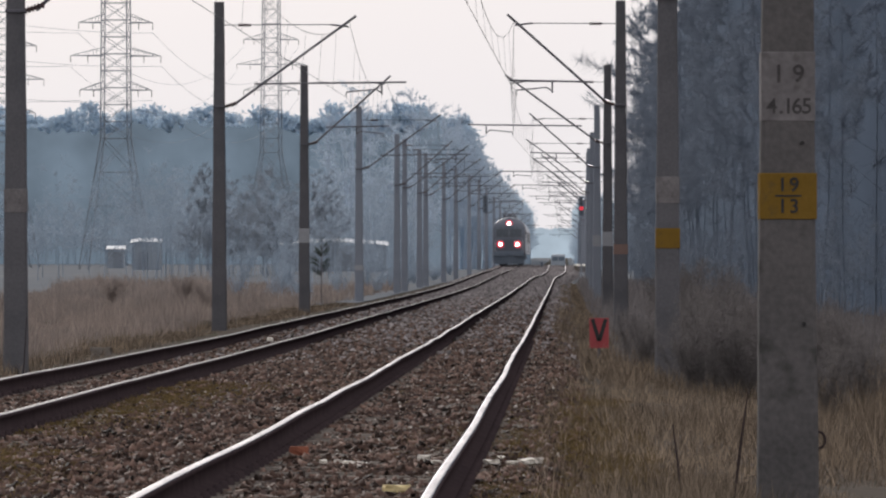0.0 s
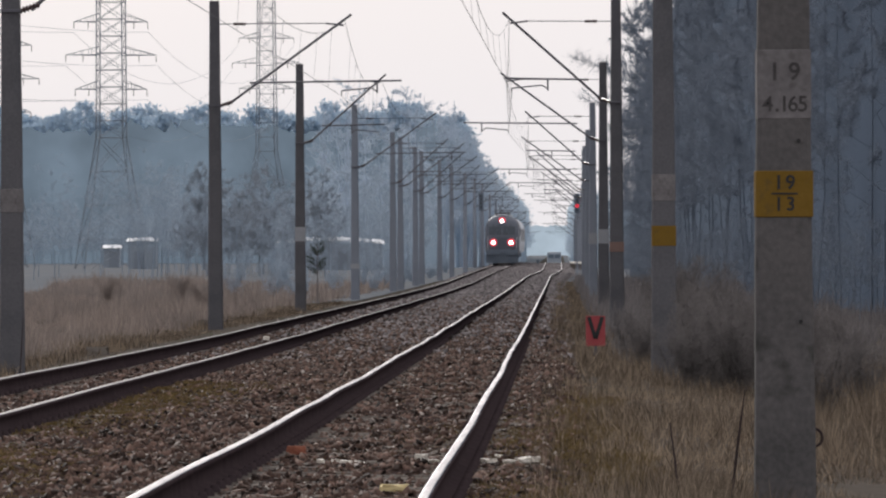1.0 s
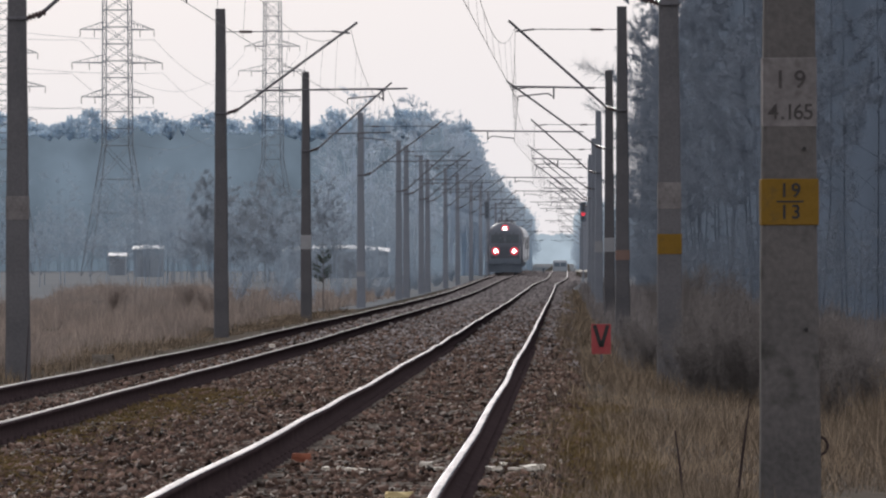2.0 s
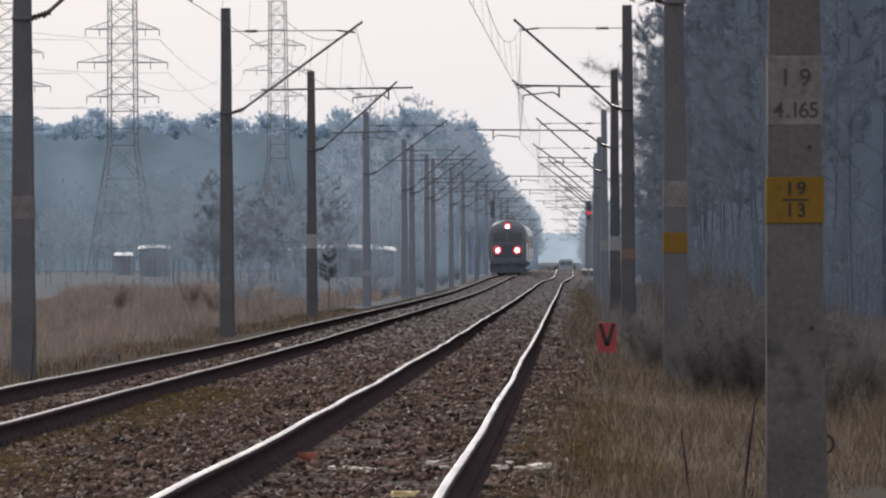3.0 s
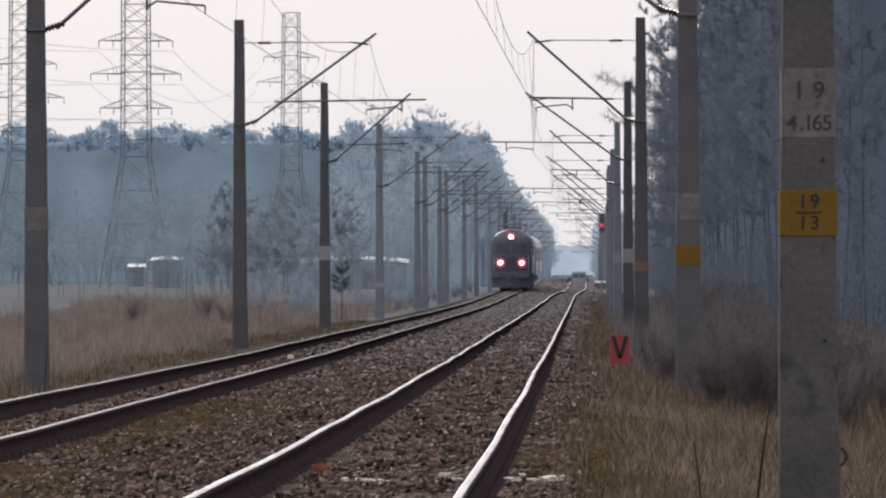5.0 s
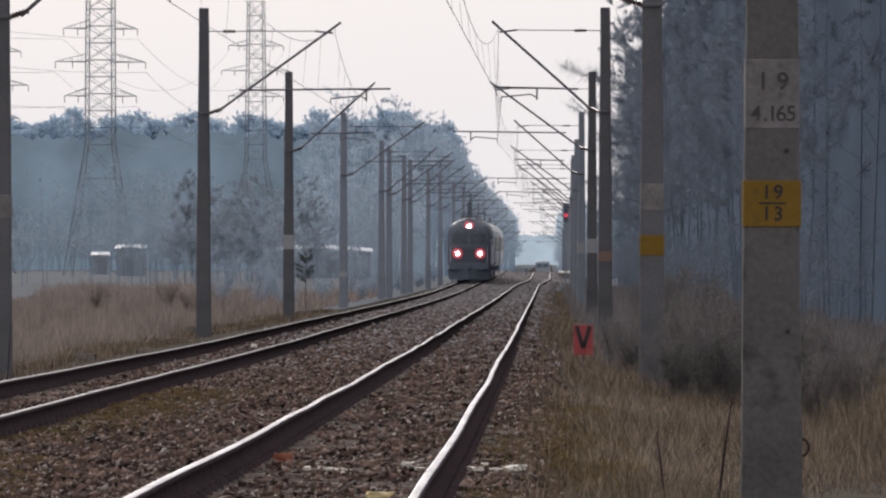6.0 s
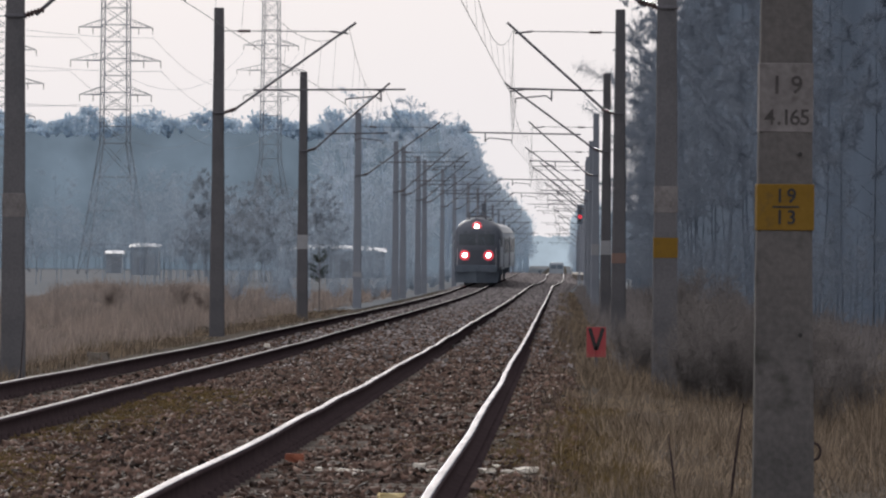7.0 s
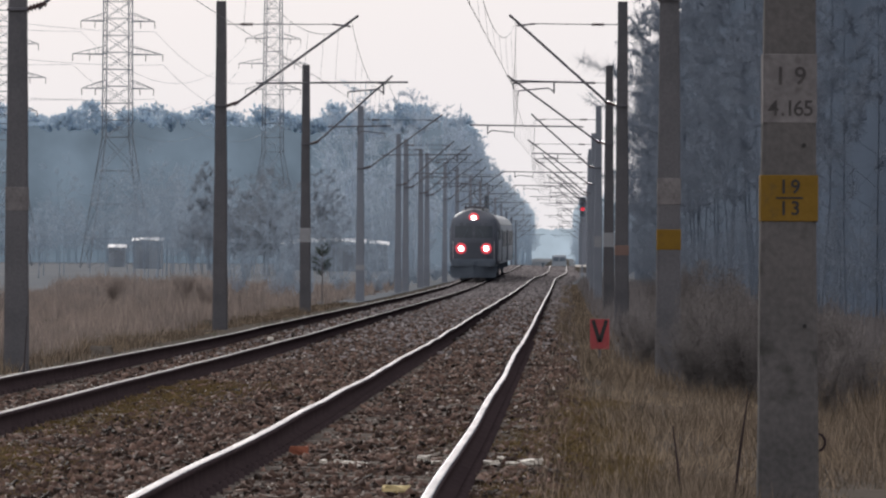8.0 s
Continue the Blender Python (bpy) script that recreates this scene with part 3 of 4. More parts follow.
def locomotive():
    base = tagged(new("locomotive"), "dark blue electric locomotive with three lit headlights", "locomotive")
    body = part("body", loco_body(), LOCO, base)
    for x0, x1 in ((-1.1, -0.08), (0.08, 1.1)):
        part("windscreen", nose_panel(x0, x1, 2.5, 3.2, 0.02), GLASS, body)
    part("cab_front", nose_panel(-1.27, 1.27, 2.28, 3.38, 0.006), LOCO_FRONT, body, "near-black windscreen surround")
    part("lower_front", nose_panel(-1.28, 1.28, 1.3, 2.24, 0.006), LOCO_FRONT, body, "dark lower front panel")
    for sx in (-1, 1):
        part("windscreen_wiper", rod(on_nose(sx * 0.6, 2.52, 0.05), on_nose(sx * 0.35, 3.0, 0.05), 0.012, n=5), LOCO_LOW, body)
        part("handrail", rod(on_nose(sx * 1.2, 1.3, 0.09), on_nose(sx * 1.2, 2.3, 0.09), 0.02, n=6), COACH, body, "pale front handrail")
        part("side_panel", box((0.03, 14.4, 1.7), Matrix.Translation((sx * 1.4, 7.95, 2.0)), 0.01), COACH, body, "pale grey body side panel")
        part("cab_side_door", box((0.03, 0.75, 1.9), Matrix.Translation((sx * 1.42, 1.75, 2.15)), 0.01), LOCO, body)
    for x in (-0.73, 0.73):
        c = on_nose(x, 1.88, 0.06)
        h = part("headlight", disc(c, 0.33, 0.1), LAMP_HALO, base, "red glare disc around a round headlight")
        part("lens", disc(c - Vector((0, 0.012, 0)), 0.16, 0.05), LAMP, h, "lit white lens")
    c = on_nose(0, 3.66, 0.06)
    h = part("headlight", disc(c, 0.31, 0.3), LAMP_HALO, base, "red glare disc around the roof headlight")
    part("lens", disc(c - Vector((0, 0.012, 0)), 0.16, 0.05), LAMP, h, "lit white lens")
    # buffer beam, buffers, plough
    part("buffer_beam", box((2.6, 0.25, 0.45), Matrix.Translation((0, 0.1, 1.05)), 0.04), LOCO_LOW, base)
    for x in (-0.875, 0.875):
        bm = rod((x, 0.1, 1.05), (x, -0.5, 1.05), 0.11)
        add_rod(bm, (x, -0.5, 1.05), (x, -0.55, 1.05), 0.23, n=16)
        part("buffer", bm, LOCO_LOW, base)
    bm = bmesh.new()
    pts = [(-1.4, 0.35, 0.85), (0, -0.15, 0.85), (1.4, 0.35, 0.85), (1.3, 0.4, 0.18), (0, -0.05, 0.18), (-1.3, 0.4, 0.18)]
    vs = [bm.verts.new(p) for p in pts]
    bm.faces.new((vs[0], vs[1], vs[4], vs[5]))
    bm.faces.new((vs[1], vs[2], vs[3], vs[4]))
    r = bmesh.ops.extrude_face_region(bm, geom=bm.faces[:])
    bmesh.ops.translate(bm, vec=(0, 0.05, 0), verts=[v for v in r["geom"] if isinstance(v, bmesh.types.BMVert)])
    part("snow_plough", bm, LOCO_LOW, base)
    part("coupling", box((0.18, 0.5, 0.3), Matrix.Translation((0, -0.1, 1.0)), 0.03), LOCO_LOW, base)
    for y in (3.6, 12.3):
        bogie(base, y)
    part("underframe", box((2.4, 14.5, 0.3), Matrix.Translation((0, 8, 0.95)), 0.03), LOCO_LOW, base)
    for x in (-1.41, 1.41):
        for y in (4.5, 7.0, 9.0, 11.5):
            part("side_window", box((0.05, 1.1, 0.6), Matrix.Translation((x, y, 2.7)), 0.01), GLASS, body)
    part("roof_hood", box((1.5, 9.0, 0.16), Matrix.Translation((0, 8.0, 4.14)), 0.05), ROOF, base)
    # pantographs: the front one raised
    for y, up in ((2.6, 1.35), (13.2, 0.25)):
        bm = rod((-0.55, y, 4.32), (0, y + 0.9, 4.3 + up * 0.5), 0.025)
        add_rod(bm, (0.55, y, 4.32), (0, y + 0.9, 4.3 + up * 0.5), 0.025)
        add_rod(bm, (0, y + 0.9, 4.3 + up * 0.5), (0, y, 4.3 + up), 0.022)
        add_rod(bm, (-0.8, y, 4.3 + up), (0.8, y, 4.3 + up), 0.03)
        add_rod(bm, (-0.8, y, 4.3 + up), (-0.95, y, 4.15 + up), 0.02)
        add_rod(bm, (0.8, y, 4.3 + up), (0.95, y, 4.15 + up), 0.02)
        add_box(bm, (1.2, 1.0, 0.06), Matrix.Translation((0, y, 4.3)))
        for x in (-0.5, 0.5):
            add_rod(bm, (x, y, 4.1), (x, y, 4.3), 0.05)
        part("pantograph", bm, STEEL, base, "raised pantograph" if up > 1 else "folded pantograph")
    return base


def coach():
    base = tagged(new("passenger_coach"), "grey passenger coach with dark windows and pale roof", "coach", "coaches of the train")
    bm = bmesh.new()
    prof = [(-1.38, 0.95), (-1.43, 1.3), (-1.43, 2.9), (-1.36, 3.3), (-1.1, 3.68), (-0.7, 3.9), (0, 4.0), (0.7, 3.9), (1.1, 3.68), (1.36, 3.3), (1.43, 2.9), (1.43, 1.3), (1.38, 0.95)]
    rings = [[bm.verts.new((x, y, z)) for x, z in prof] for y in (0, 24.2)]
    for i in range(len(prof)):
        bm.faces.new((rings[0][i], rings[0][(i + 1) % len(prof)], rings[1][(i + 1) % len(prof)], rings[1][i]))
    bm.faces.new(rings[0][::-1])
    bm.faces.new(rings[1])
    body = part("body", bm, COACH, base)
    bm = bmesh.new()
    rings = [[bm.verts.new((x * 1.012, y, z * 1.004 + 0.01)) for x, z in prof[3:10]] for y in (-0.02, 24.22)]
    for i in range(6):
        bm.faces.new((rings[0][i], rings[0][i + 1], rings[1][i + 1], rings[1][i]))
    part("roof", bm, ROOF, base, "pale grey curved roof")
    for x in (-1.43, 1.43):
        for k in range(10):
            part("window", box((0.04, 1.3, 0.95), Matrix.Translation((x, 3.3 + k * 1.95, 2.45)), 0.01), GLASS, body)
        for y in (1.2, 23.0):
            part("door", box((0.05, 0.9, 1.95), Matrix.Translation((x, y, 2.05)), 0.015), LOCO, body)
    part("gangway", box((1.2, 0.5, 2.2), Matrix.Translation((0, -0.12, 2.1)), 0.05), LOCO_LOW, base)
    for y in (3.4, 20.8):
        bogie(base, y, (-1.25, 1.25))
    part("underframe_box", box((2.2, 6.0, 0.5), Matrix.Translation((0, 12, 0.75)), 0.04), LOCO_LOW, base)
    return base


TRAIN = [(locomotive(), 0.0, 16.0)]
first = coach()
TRAIN.append((first, 16.5, 24.2))
TRAIN.append((copy_thing(first, Matrix()), 41.2, 24.2))



# ---- woods ----
def rand_rot(rng, k, flat=1.0):
    """k random turns as matrices."""
    q = rng.normal(size=(k, 4))
    q[:, 1:3] *= flat
    q /= np.linalg.norm(q, axis=1)[:, None]
    w, x, y, z = q.T
    return np.stack([np.stack([1 - 2 * (y * y + z * z), 2 * (x * y - z * w), 2 * (x * z + y * w)], 1),
                     np.stack([2 * (x * y + z * w), 1 - 2 * (x * x + z * z), 2 * (y * z - x * w)], 1),
                     np.stack([2 * (x * z - y * w), 2 * (y * z + x * w), 1 - 2 * (x * x + y * y)], 1)], 1)


def slivers(g, starts, dirs, width):
    """Thin twigs as crossed triangles."""
    k = len(starts)
    side = np.cross(dirs, np.random.normal(size=(k, 3)))
    side /= np.linalg.norm(side, axis=1)[:, None] + 1e-9
    side *= np.asarray(width).reshape(-1, 1)
    v = np.stack([starts - side, starts + side, starts + dirs], 1)
    g.add(v, np.arange(k * 3).reshape(-1, 3))


def bare_tree(g, rng, x, y, z, h, spread=0.28, twigs=220, width=0.03, r=None):
    """Trunk, limbs and a crown of bare twigs, with its own bends."""
    r = r or h * 0.011
    p = np.array((x, y, z))
    lean = rng.normal(size=2) * 0.03
    pts = [p]
    for k in range(5):
        pts.append(pts[-1] + np.array((lean[0] + rng.normal() * 0.03, lean[1] + rng.normal() * 0.03, 1.0)) * h / 5)
    for k in range(5):
        g.tube(pts[k], pts[k + 1], r * (1 - k * 0.19), r * (1 - (k + 1) * 0.185), 5)
    starts, dirs = [], []
    limbs, boughs = 14, 4
    n = max(3, twigs // (limbs * boughs))
    for i in range(limbs):
        u = 0.2 + 0.78 * (i + rng.random()) / limbs
        k = min(4, int(u * 5))
        a = pts[k] + (pts[k + 1] - pts[k]) * (u * 5 - k)
        ang = rng.random() * 6.283
        ln = h * spread * (1.2 - u * 0.85) * (0.7 + 0.6 * rng.random())
        d = np.array((math.cos(ang), math.sin(ang), 0.45 + 0.6 * rng.random()))
        d /= np.linalg.norm(d)
        b = a + d * ln
        g.tube(a, b, r * 0.4 * (1.1 - u), r * 0.08, 3)
        for q in range(boughs):
            c0 = a + (b - a) * (0.3 + 0.7 * rng.random())
            e = d + rng.normal(size=3) * 0.7 + np.array((0, 0, 0.25))
            c1 = c0 + e / np.linalg.norm(e) * ln * (0.3 + 0.3 * rng.random())
            g.tube(c0, c1, r * 0.12, r * 0.04, 3)
            starts.append(c0 + (c1 - c0) * rng.random((n, 1)))
            f = rng.normal(size=(n, 3)) + e * 0.5
            f /= np.linalg.norm(f, axis=1)[:, None]
            dirs.append(f * (ln * (0.1 + 0.2 * rng.random((n, 1)))))
    slivers(g, np.concatenate(starts), np.concatenate(dirs), width * (0.6 + 0.8 * rng.random(sum(map(len, starts)))))


def pine_tree(g, rng, x, y, z, h, clumps=90, size=0.75, crown=0.5):
    """A pine: bare trunk, uneven crown of needle clumps."""
    p = np.array((x, y, z))
    top = p + np.array((rng.normal() * 0.3, rng.normal() * 0.3, h))
    g.tube(p, top, h * 0.012, 0.03, 5)
    u = 1 - crown * rng.random(clumps) ** 1.2
    rad = h * 0.17 * np.sqrt(np.clip((1.04 - u) / crown, 0, 1)) * (0.35 + 0.75 * rng.random(clumps))
    ang = rng.random(clumps) * 6.283
    c = p + np.stack([np.cos(ang) * rad, np.sin(ang) * rad, u * h], 1)
    k = 5
    cc = np.repeat(c, k, 0) + rng.normal(size=(clumps * k, 3)) * size * 0.35
    e = rng.normal(size=(clumps * k, 3)) + np.array((0, 0, 0.35))
    e *= size / np.linalg.norm(e, axis=1)[:, None]
    slivers(g, cc, e, size * 0.32)


def wood(name, label, mat, spots, kind_fn, seed):
    rng = np.random.default_rng(seed)
    g = Geo()
    for s, l in spots(rng):
        p = place(s, l)
        z = ground_h(s, l)
        kind_fn(g, rng, p.x, p.y, z)
    ob = linked(name, g.mesh(name), mat)
    return tagged(ob, label, "woodland", kind="stuff")


def backdrop(name, mat, pts, label):
    """A glowing haze-toned woodland sheet through points (s, l, height), with an uneven top."""
    bottom, top = [], []
    rows = []
    for (s0, l0, h0), (s1, l1, h1) in zip(pts, pts[1:]):
        n = 40 if abs(l1 - l0) < 50 else 260
        for k in range(n + 1):
            u = k / n
            s, l, h = s0 + (s1 - s0) * u, l0 + (l1 - l0) * u, h0 + (h1 - h0) * u
            p = place(s, l)
            h *= 1 + 0.1 * noise.noise((s * 0.05, l * 0.2, 0)) + 0.06 * noise.noise((s * 0.2, l * 0.9, 5)) + 0.03 * noise.noise((s * 0.3, l * 2.3, 8))
            rows.append([Vector((p.x, p.y, -3)), Vector((p.x, p.y, -0.8 + h * 0.6)), Vector((p.x, p.y, -0.8 + h))])
    return tagged(linked(name, grid_mesh(name, rows), mat), label, "distant woods", kind="structure")


backdrop("backdrop_left", FAR_LEFT, [(990, -150, 21.6), (990, -40, 21.6), (990, -20, 20.8), (990, -14, 19)], "glowing blue-grey sheet for the hazy pine wood beyond the field")
backdrop("backdrop_line", FAR_LINE, [(700, -20, 15), (705, -14, 16.5), (1000, -14, 18), (1600, -13.5, 18), (2600, -13, 18)], "glowing sheet of bare woods along the line, fading into haze")
backdrop("backdrop_right", FAR_RIGHT, [(90, 24, 20), (150, 14, 20), (260, 10, 20), (400, 7.8, 16), (440, 6.6, 9), (445, 5.9, 3)], "glowing dark slate sheet for the hazy woodland beside the track")
backdrop("backdrop_right_end", FAR_RIGHT_END, [(880, 20, 7), (900, 9, 9), (1300, 5.5, 14), (1700, 4.5, 16), (2600, 3.5, 18)], "glowing sheet of far woods beside the line, fading into haze")
backdrop("backdrop_end", FAR_END, [(2650, -40, 11), (2650, 40, 11)], "glowing pale blue sheet of hazy woods closing the railway vista")

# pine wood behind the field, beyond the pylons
wood("pine_wood", "distant pine wood behind the field, toned blue-grey for haze", WOOD_LEFT,
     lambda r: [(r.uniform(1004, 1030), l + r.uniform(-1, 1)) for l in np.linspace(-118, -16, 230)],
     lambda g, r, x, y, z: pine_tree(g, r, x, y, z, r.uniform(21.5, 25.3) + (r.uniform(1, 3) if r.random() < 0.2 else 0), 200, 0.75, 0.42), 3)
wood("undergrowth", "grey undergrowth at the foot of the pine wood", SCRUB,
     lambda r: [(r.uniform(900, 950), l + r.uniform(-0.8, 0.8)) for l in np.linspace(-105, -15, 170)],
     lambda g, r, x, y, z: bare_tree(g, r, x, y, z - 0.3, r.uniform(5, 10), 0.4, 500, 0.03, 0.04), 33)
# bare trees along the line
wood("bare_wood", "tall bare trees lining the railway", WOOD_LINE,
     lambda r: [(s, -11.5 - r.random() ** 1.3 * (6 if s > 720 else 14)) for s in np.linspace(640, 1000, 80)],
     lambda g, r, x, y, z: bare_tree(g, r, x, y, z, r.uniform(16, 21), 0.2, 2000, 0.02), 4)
wood("pale_birch_wood", "bare trees farther along the railway, paled for haze", WOOD_FAR,
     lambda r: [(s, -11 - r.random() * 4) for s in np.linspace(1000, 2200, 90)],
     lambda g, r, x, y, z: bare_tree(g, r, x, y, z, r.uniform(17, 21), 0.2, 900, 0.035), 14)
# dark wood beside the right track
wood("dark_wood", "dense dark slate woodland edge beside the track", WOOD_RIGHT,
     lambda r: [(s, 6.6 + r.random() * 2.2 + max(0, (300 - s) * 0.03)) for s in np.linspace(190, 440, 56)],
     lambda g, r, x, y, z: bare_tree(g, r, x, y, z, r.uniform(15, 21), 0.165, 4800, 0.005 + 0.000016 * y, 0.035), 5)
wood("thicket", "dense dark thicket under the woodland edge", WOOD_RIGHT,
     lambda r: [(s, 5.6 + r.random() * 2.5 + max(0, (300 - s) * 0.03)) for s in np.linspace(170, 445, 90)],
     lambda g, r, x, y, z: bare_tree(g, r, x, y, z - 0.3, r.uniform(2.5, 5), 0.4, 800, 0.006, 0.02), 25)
wood("far_right_wood", "bare trees beside the far line, paled for haze", WOOD_FAR,
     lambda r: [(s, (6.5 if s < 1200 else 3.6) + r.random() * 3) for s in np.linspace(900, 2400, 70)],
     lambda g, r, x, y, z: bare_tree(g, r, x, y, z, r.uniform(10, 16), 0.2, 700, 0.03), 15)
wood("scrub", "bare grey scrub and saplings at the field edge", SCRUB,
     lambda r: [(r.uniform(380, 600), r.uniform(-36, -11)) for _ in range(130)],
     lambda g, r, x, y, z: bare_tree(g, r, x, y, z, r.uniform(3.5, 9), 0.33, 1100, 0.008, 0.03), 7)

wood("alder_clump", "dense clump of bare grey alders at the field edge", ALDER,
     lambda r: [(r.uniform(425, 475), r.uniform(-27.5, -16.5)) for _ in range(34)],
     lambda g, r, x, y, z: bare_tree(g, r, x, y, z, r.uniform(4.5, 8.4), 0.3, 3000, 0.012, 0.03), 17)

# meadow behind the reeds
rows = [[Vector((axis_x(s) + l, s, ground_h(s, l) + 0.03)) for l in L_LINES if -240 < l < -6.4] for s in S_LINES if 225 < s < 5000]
tagged(linked("meadow", grid_mesh("meadow", rows), FIELD), "winter meadow toned pale grey for haze", "meadow", kind="structure")


# Covers the brown ground beyond 350 m with the haze-toned colour.
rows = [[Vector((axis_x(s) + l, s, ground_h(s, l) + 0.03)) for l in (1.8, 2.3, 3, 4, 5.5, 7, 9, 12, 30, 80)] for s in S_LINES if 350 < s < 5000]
tagged(linked("verge", grid_mesh("verge", rows), FIELD), "far verge beside the line, toned pale grey for haze", "verge", kind="structure")


# ---- grasses and brush ----
def tufts(name, label, mat, seed, count, s_fn, l_fn, h0, h1, width, lean=0.25, group=7, category="grass"):
    """Blades in loose tufts on the ground."""
    rng = np.random.default_rng(seed)
    g = Geo()
    starts, dirs, ws = [], [], []
    for _ in range(count):
        s = s_fn(rng)
        l = l_fn(rng, s)
        keep = noise.noise((l * 0.5, s * 0.12, seed))
        if keep < -0.5:
            continue
        h = (h0 + (h1 - h0) * rng.random()) * (0.6 + 0.7 * max(0, keep + 0.3)) * (0.8 + 0.9 * noise.noise((l * 0.3, s * 0.06, seed + 2)))
        z = max(ground_h(s, l), rail_z(s) + bed_h(s, l) if -6.2 < l < 1.95 else -9)
        for _ in range(group):
            x = axis_x(s) + l + rng.normal() * 0.05
            starts.append((x, s + rng.normal() * 0.05, z - 0.02))
            dirs.append((rng.normal() * lean * h, rng.normal() * lean * h, h * rng.uniform(0.5, 1.1)))
            ws.append(width * rng.uniform(0.6, 1.4) * (1 + s / 120))
    slivers(g, np.array(starts), np.array(dirs), np.array(ws))
    return tagged(linked(name, g.mesh(name), mat), label, category, kind="stuff")


tufts("dry_grass", "tall dry brown winter grass beside the track", DRY_GRASS, 21, 14000, lambda r: 22 + 80 * r.random() ** 1.3, lambda r, s: 1.6 + r.random() ** 0.8 * (3 + s * 0.06), 0.1, 0.48, 0.0032, 0.33)
tufts("rough_grass", "rough grey-brown grass along the wood edge", BRUSH, 22, 6000, lambda r: r.uniform(90, 420), lambda r, s: 2.2 + r.random() * 9, 0.3, 1.0, 0.006)
tufts("dry_reeds", "reddish brown dry reeds in the ditch", REED, 23, 11000, lambda r: 95 + 260 * r.random() ** 1.2, lambda r, s: -7.6 - r.random() ** 0.8 * (s * 0.055), 0.35, 0.95, 0.005)
tufts("verge_grass", "short dry grass on the ballast shoulder", DRY_GRASS, 24, 4500, lambda r: 26 + 200 * r.random() ** 1.6, lambda r, s: -6.6 - r.random() * 1.6, 0.1, 0.35, 0.004)
tufts("verge_tufts", "short dry grass between ballast and masts", DRY_GRASS, 26, 6000, lambda r: 26 + 340 * r.random() ** 1.5, lambda r, s: 1.2 + r.random() * 1.8, 0.08, 0.28, 0.003)
tufts("turf", "ochre mossy turf creeping over the ballast edge", MOSS, 25, 16000, lambda r: 26 + 45 * r.random() ** 1.4, lambda r, s: r.uniform(0.85, 2.1) if r.random() < 0.5 else r.uniform(-3.2, 0.66), 0.02, 0.07, 0.004, 0.9)


def bush(s, l, h, seed, mat=DARK_BRUSH, label="leafless dark shrub in the dry grass", twigs=3000):
    rng = np.random.default_rng(seed)
    base = tagged(new("shrub"), label, "shrub", "shrubs beside the line")
    p = place(s, l)
    base.matrix_basis = Matrix.Translation((p.x, p.y, ground_h(s, l)))
    crown = Geo()
    starts, dirs = [], []
    for _ in range(12):
        a = rng.random() * 6.283
        o = np.array((rng.normal() * 0.08, rng.normal() * 0.08, -0.03))
        d = np.array((math.cos(a) * 0.45, math.sin(a) * 0.45, 1.0)) * h * rng.uniform(0.6, 1.0)
        stem = Geo()
        stem.tube(o, o + d, 0.01, 0.003, 4)
        linked("stem", stem.mesh("stem"), mat, base)
        n = twigs // 12
        t = rng.uniform(0.12, 1, n)[:, None] ** 0.8
        e = rng.normal(size=(n, 3)) * 0.8 + np.array((0, 0, 0.4))
        starts.append(o + d * t + rng.normal(size=(n, 3)) * h * 0.05)
        dirs.append(e * h * 0.1)
    slivers(crown, np.concatenate(starts), np.concatenate(dirs), 0.0022 + 0.00002 * s)
    linked("crown", crown.mesh("crown"), mat, base)


for k, (s, l, h) in enumerate([(80, 3.45, 1.45), (84, 3.9, 1.3), (78, 3.1, 1.0), (92, 2.6, 0.95), (100, 2.9, 0.9), (110, 3.6, 1.3), (120, 4.4, 1.5), (105, 4.6, 1.6),
                               (70, 4.4, 0.9), (135, 3.9, 1.5), (150, 5.2, 1.8), (98, 5.2, 1.5), (88, 5.0, 1.3), (165, 4.2, 1.6), (185, 5.0, 2.0), (76, 5.3, 1.2), (82, 3.6, 1.3),
                               (79, 3.75, 1.2), (90, 3.3, 1.2), (96, 3.9, 1.4)]):
    bush(s, l, h, 40 + k)
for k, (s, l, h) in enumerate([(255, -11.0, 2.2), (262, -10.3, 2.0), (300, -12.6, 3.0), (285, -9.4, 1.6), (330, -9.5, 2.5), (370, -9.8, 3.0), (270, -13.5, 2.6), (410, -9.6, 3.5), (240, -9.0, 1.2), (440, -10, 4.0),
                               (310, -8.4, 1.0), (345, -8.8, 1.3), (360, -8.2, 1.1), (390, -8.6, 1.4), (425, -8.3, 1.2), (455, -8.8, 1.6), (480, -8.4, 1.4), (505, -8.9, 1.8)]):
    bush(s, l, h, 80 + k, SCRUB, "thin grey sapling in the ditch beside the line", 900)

for k, (s, l, h) in enumerate([(212, -11.3, 1.1), (228, -13.2, 1.3), (222, -15.5, 1.2)]):
    bush(s, l, h, 120 + k, REED, "brown leafless shrub among the reeds", 1500)



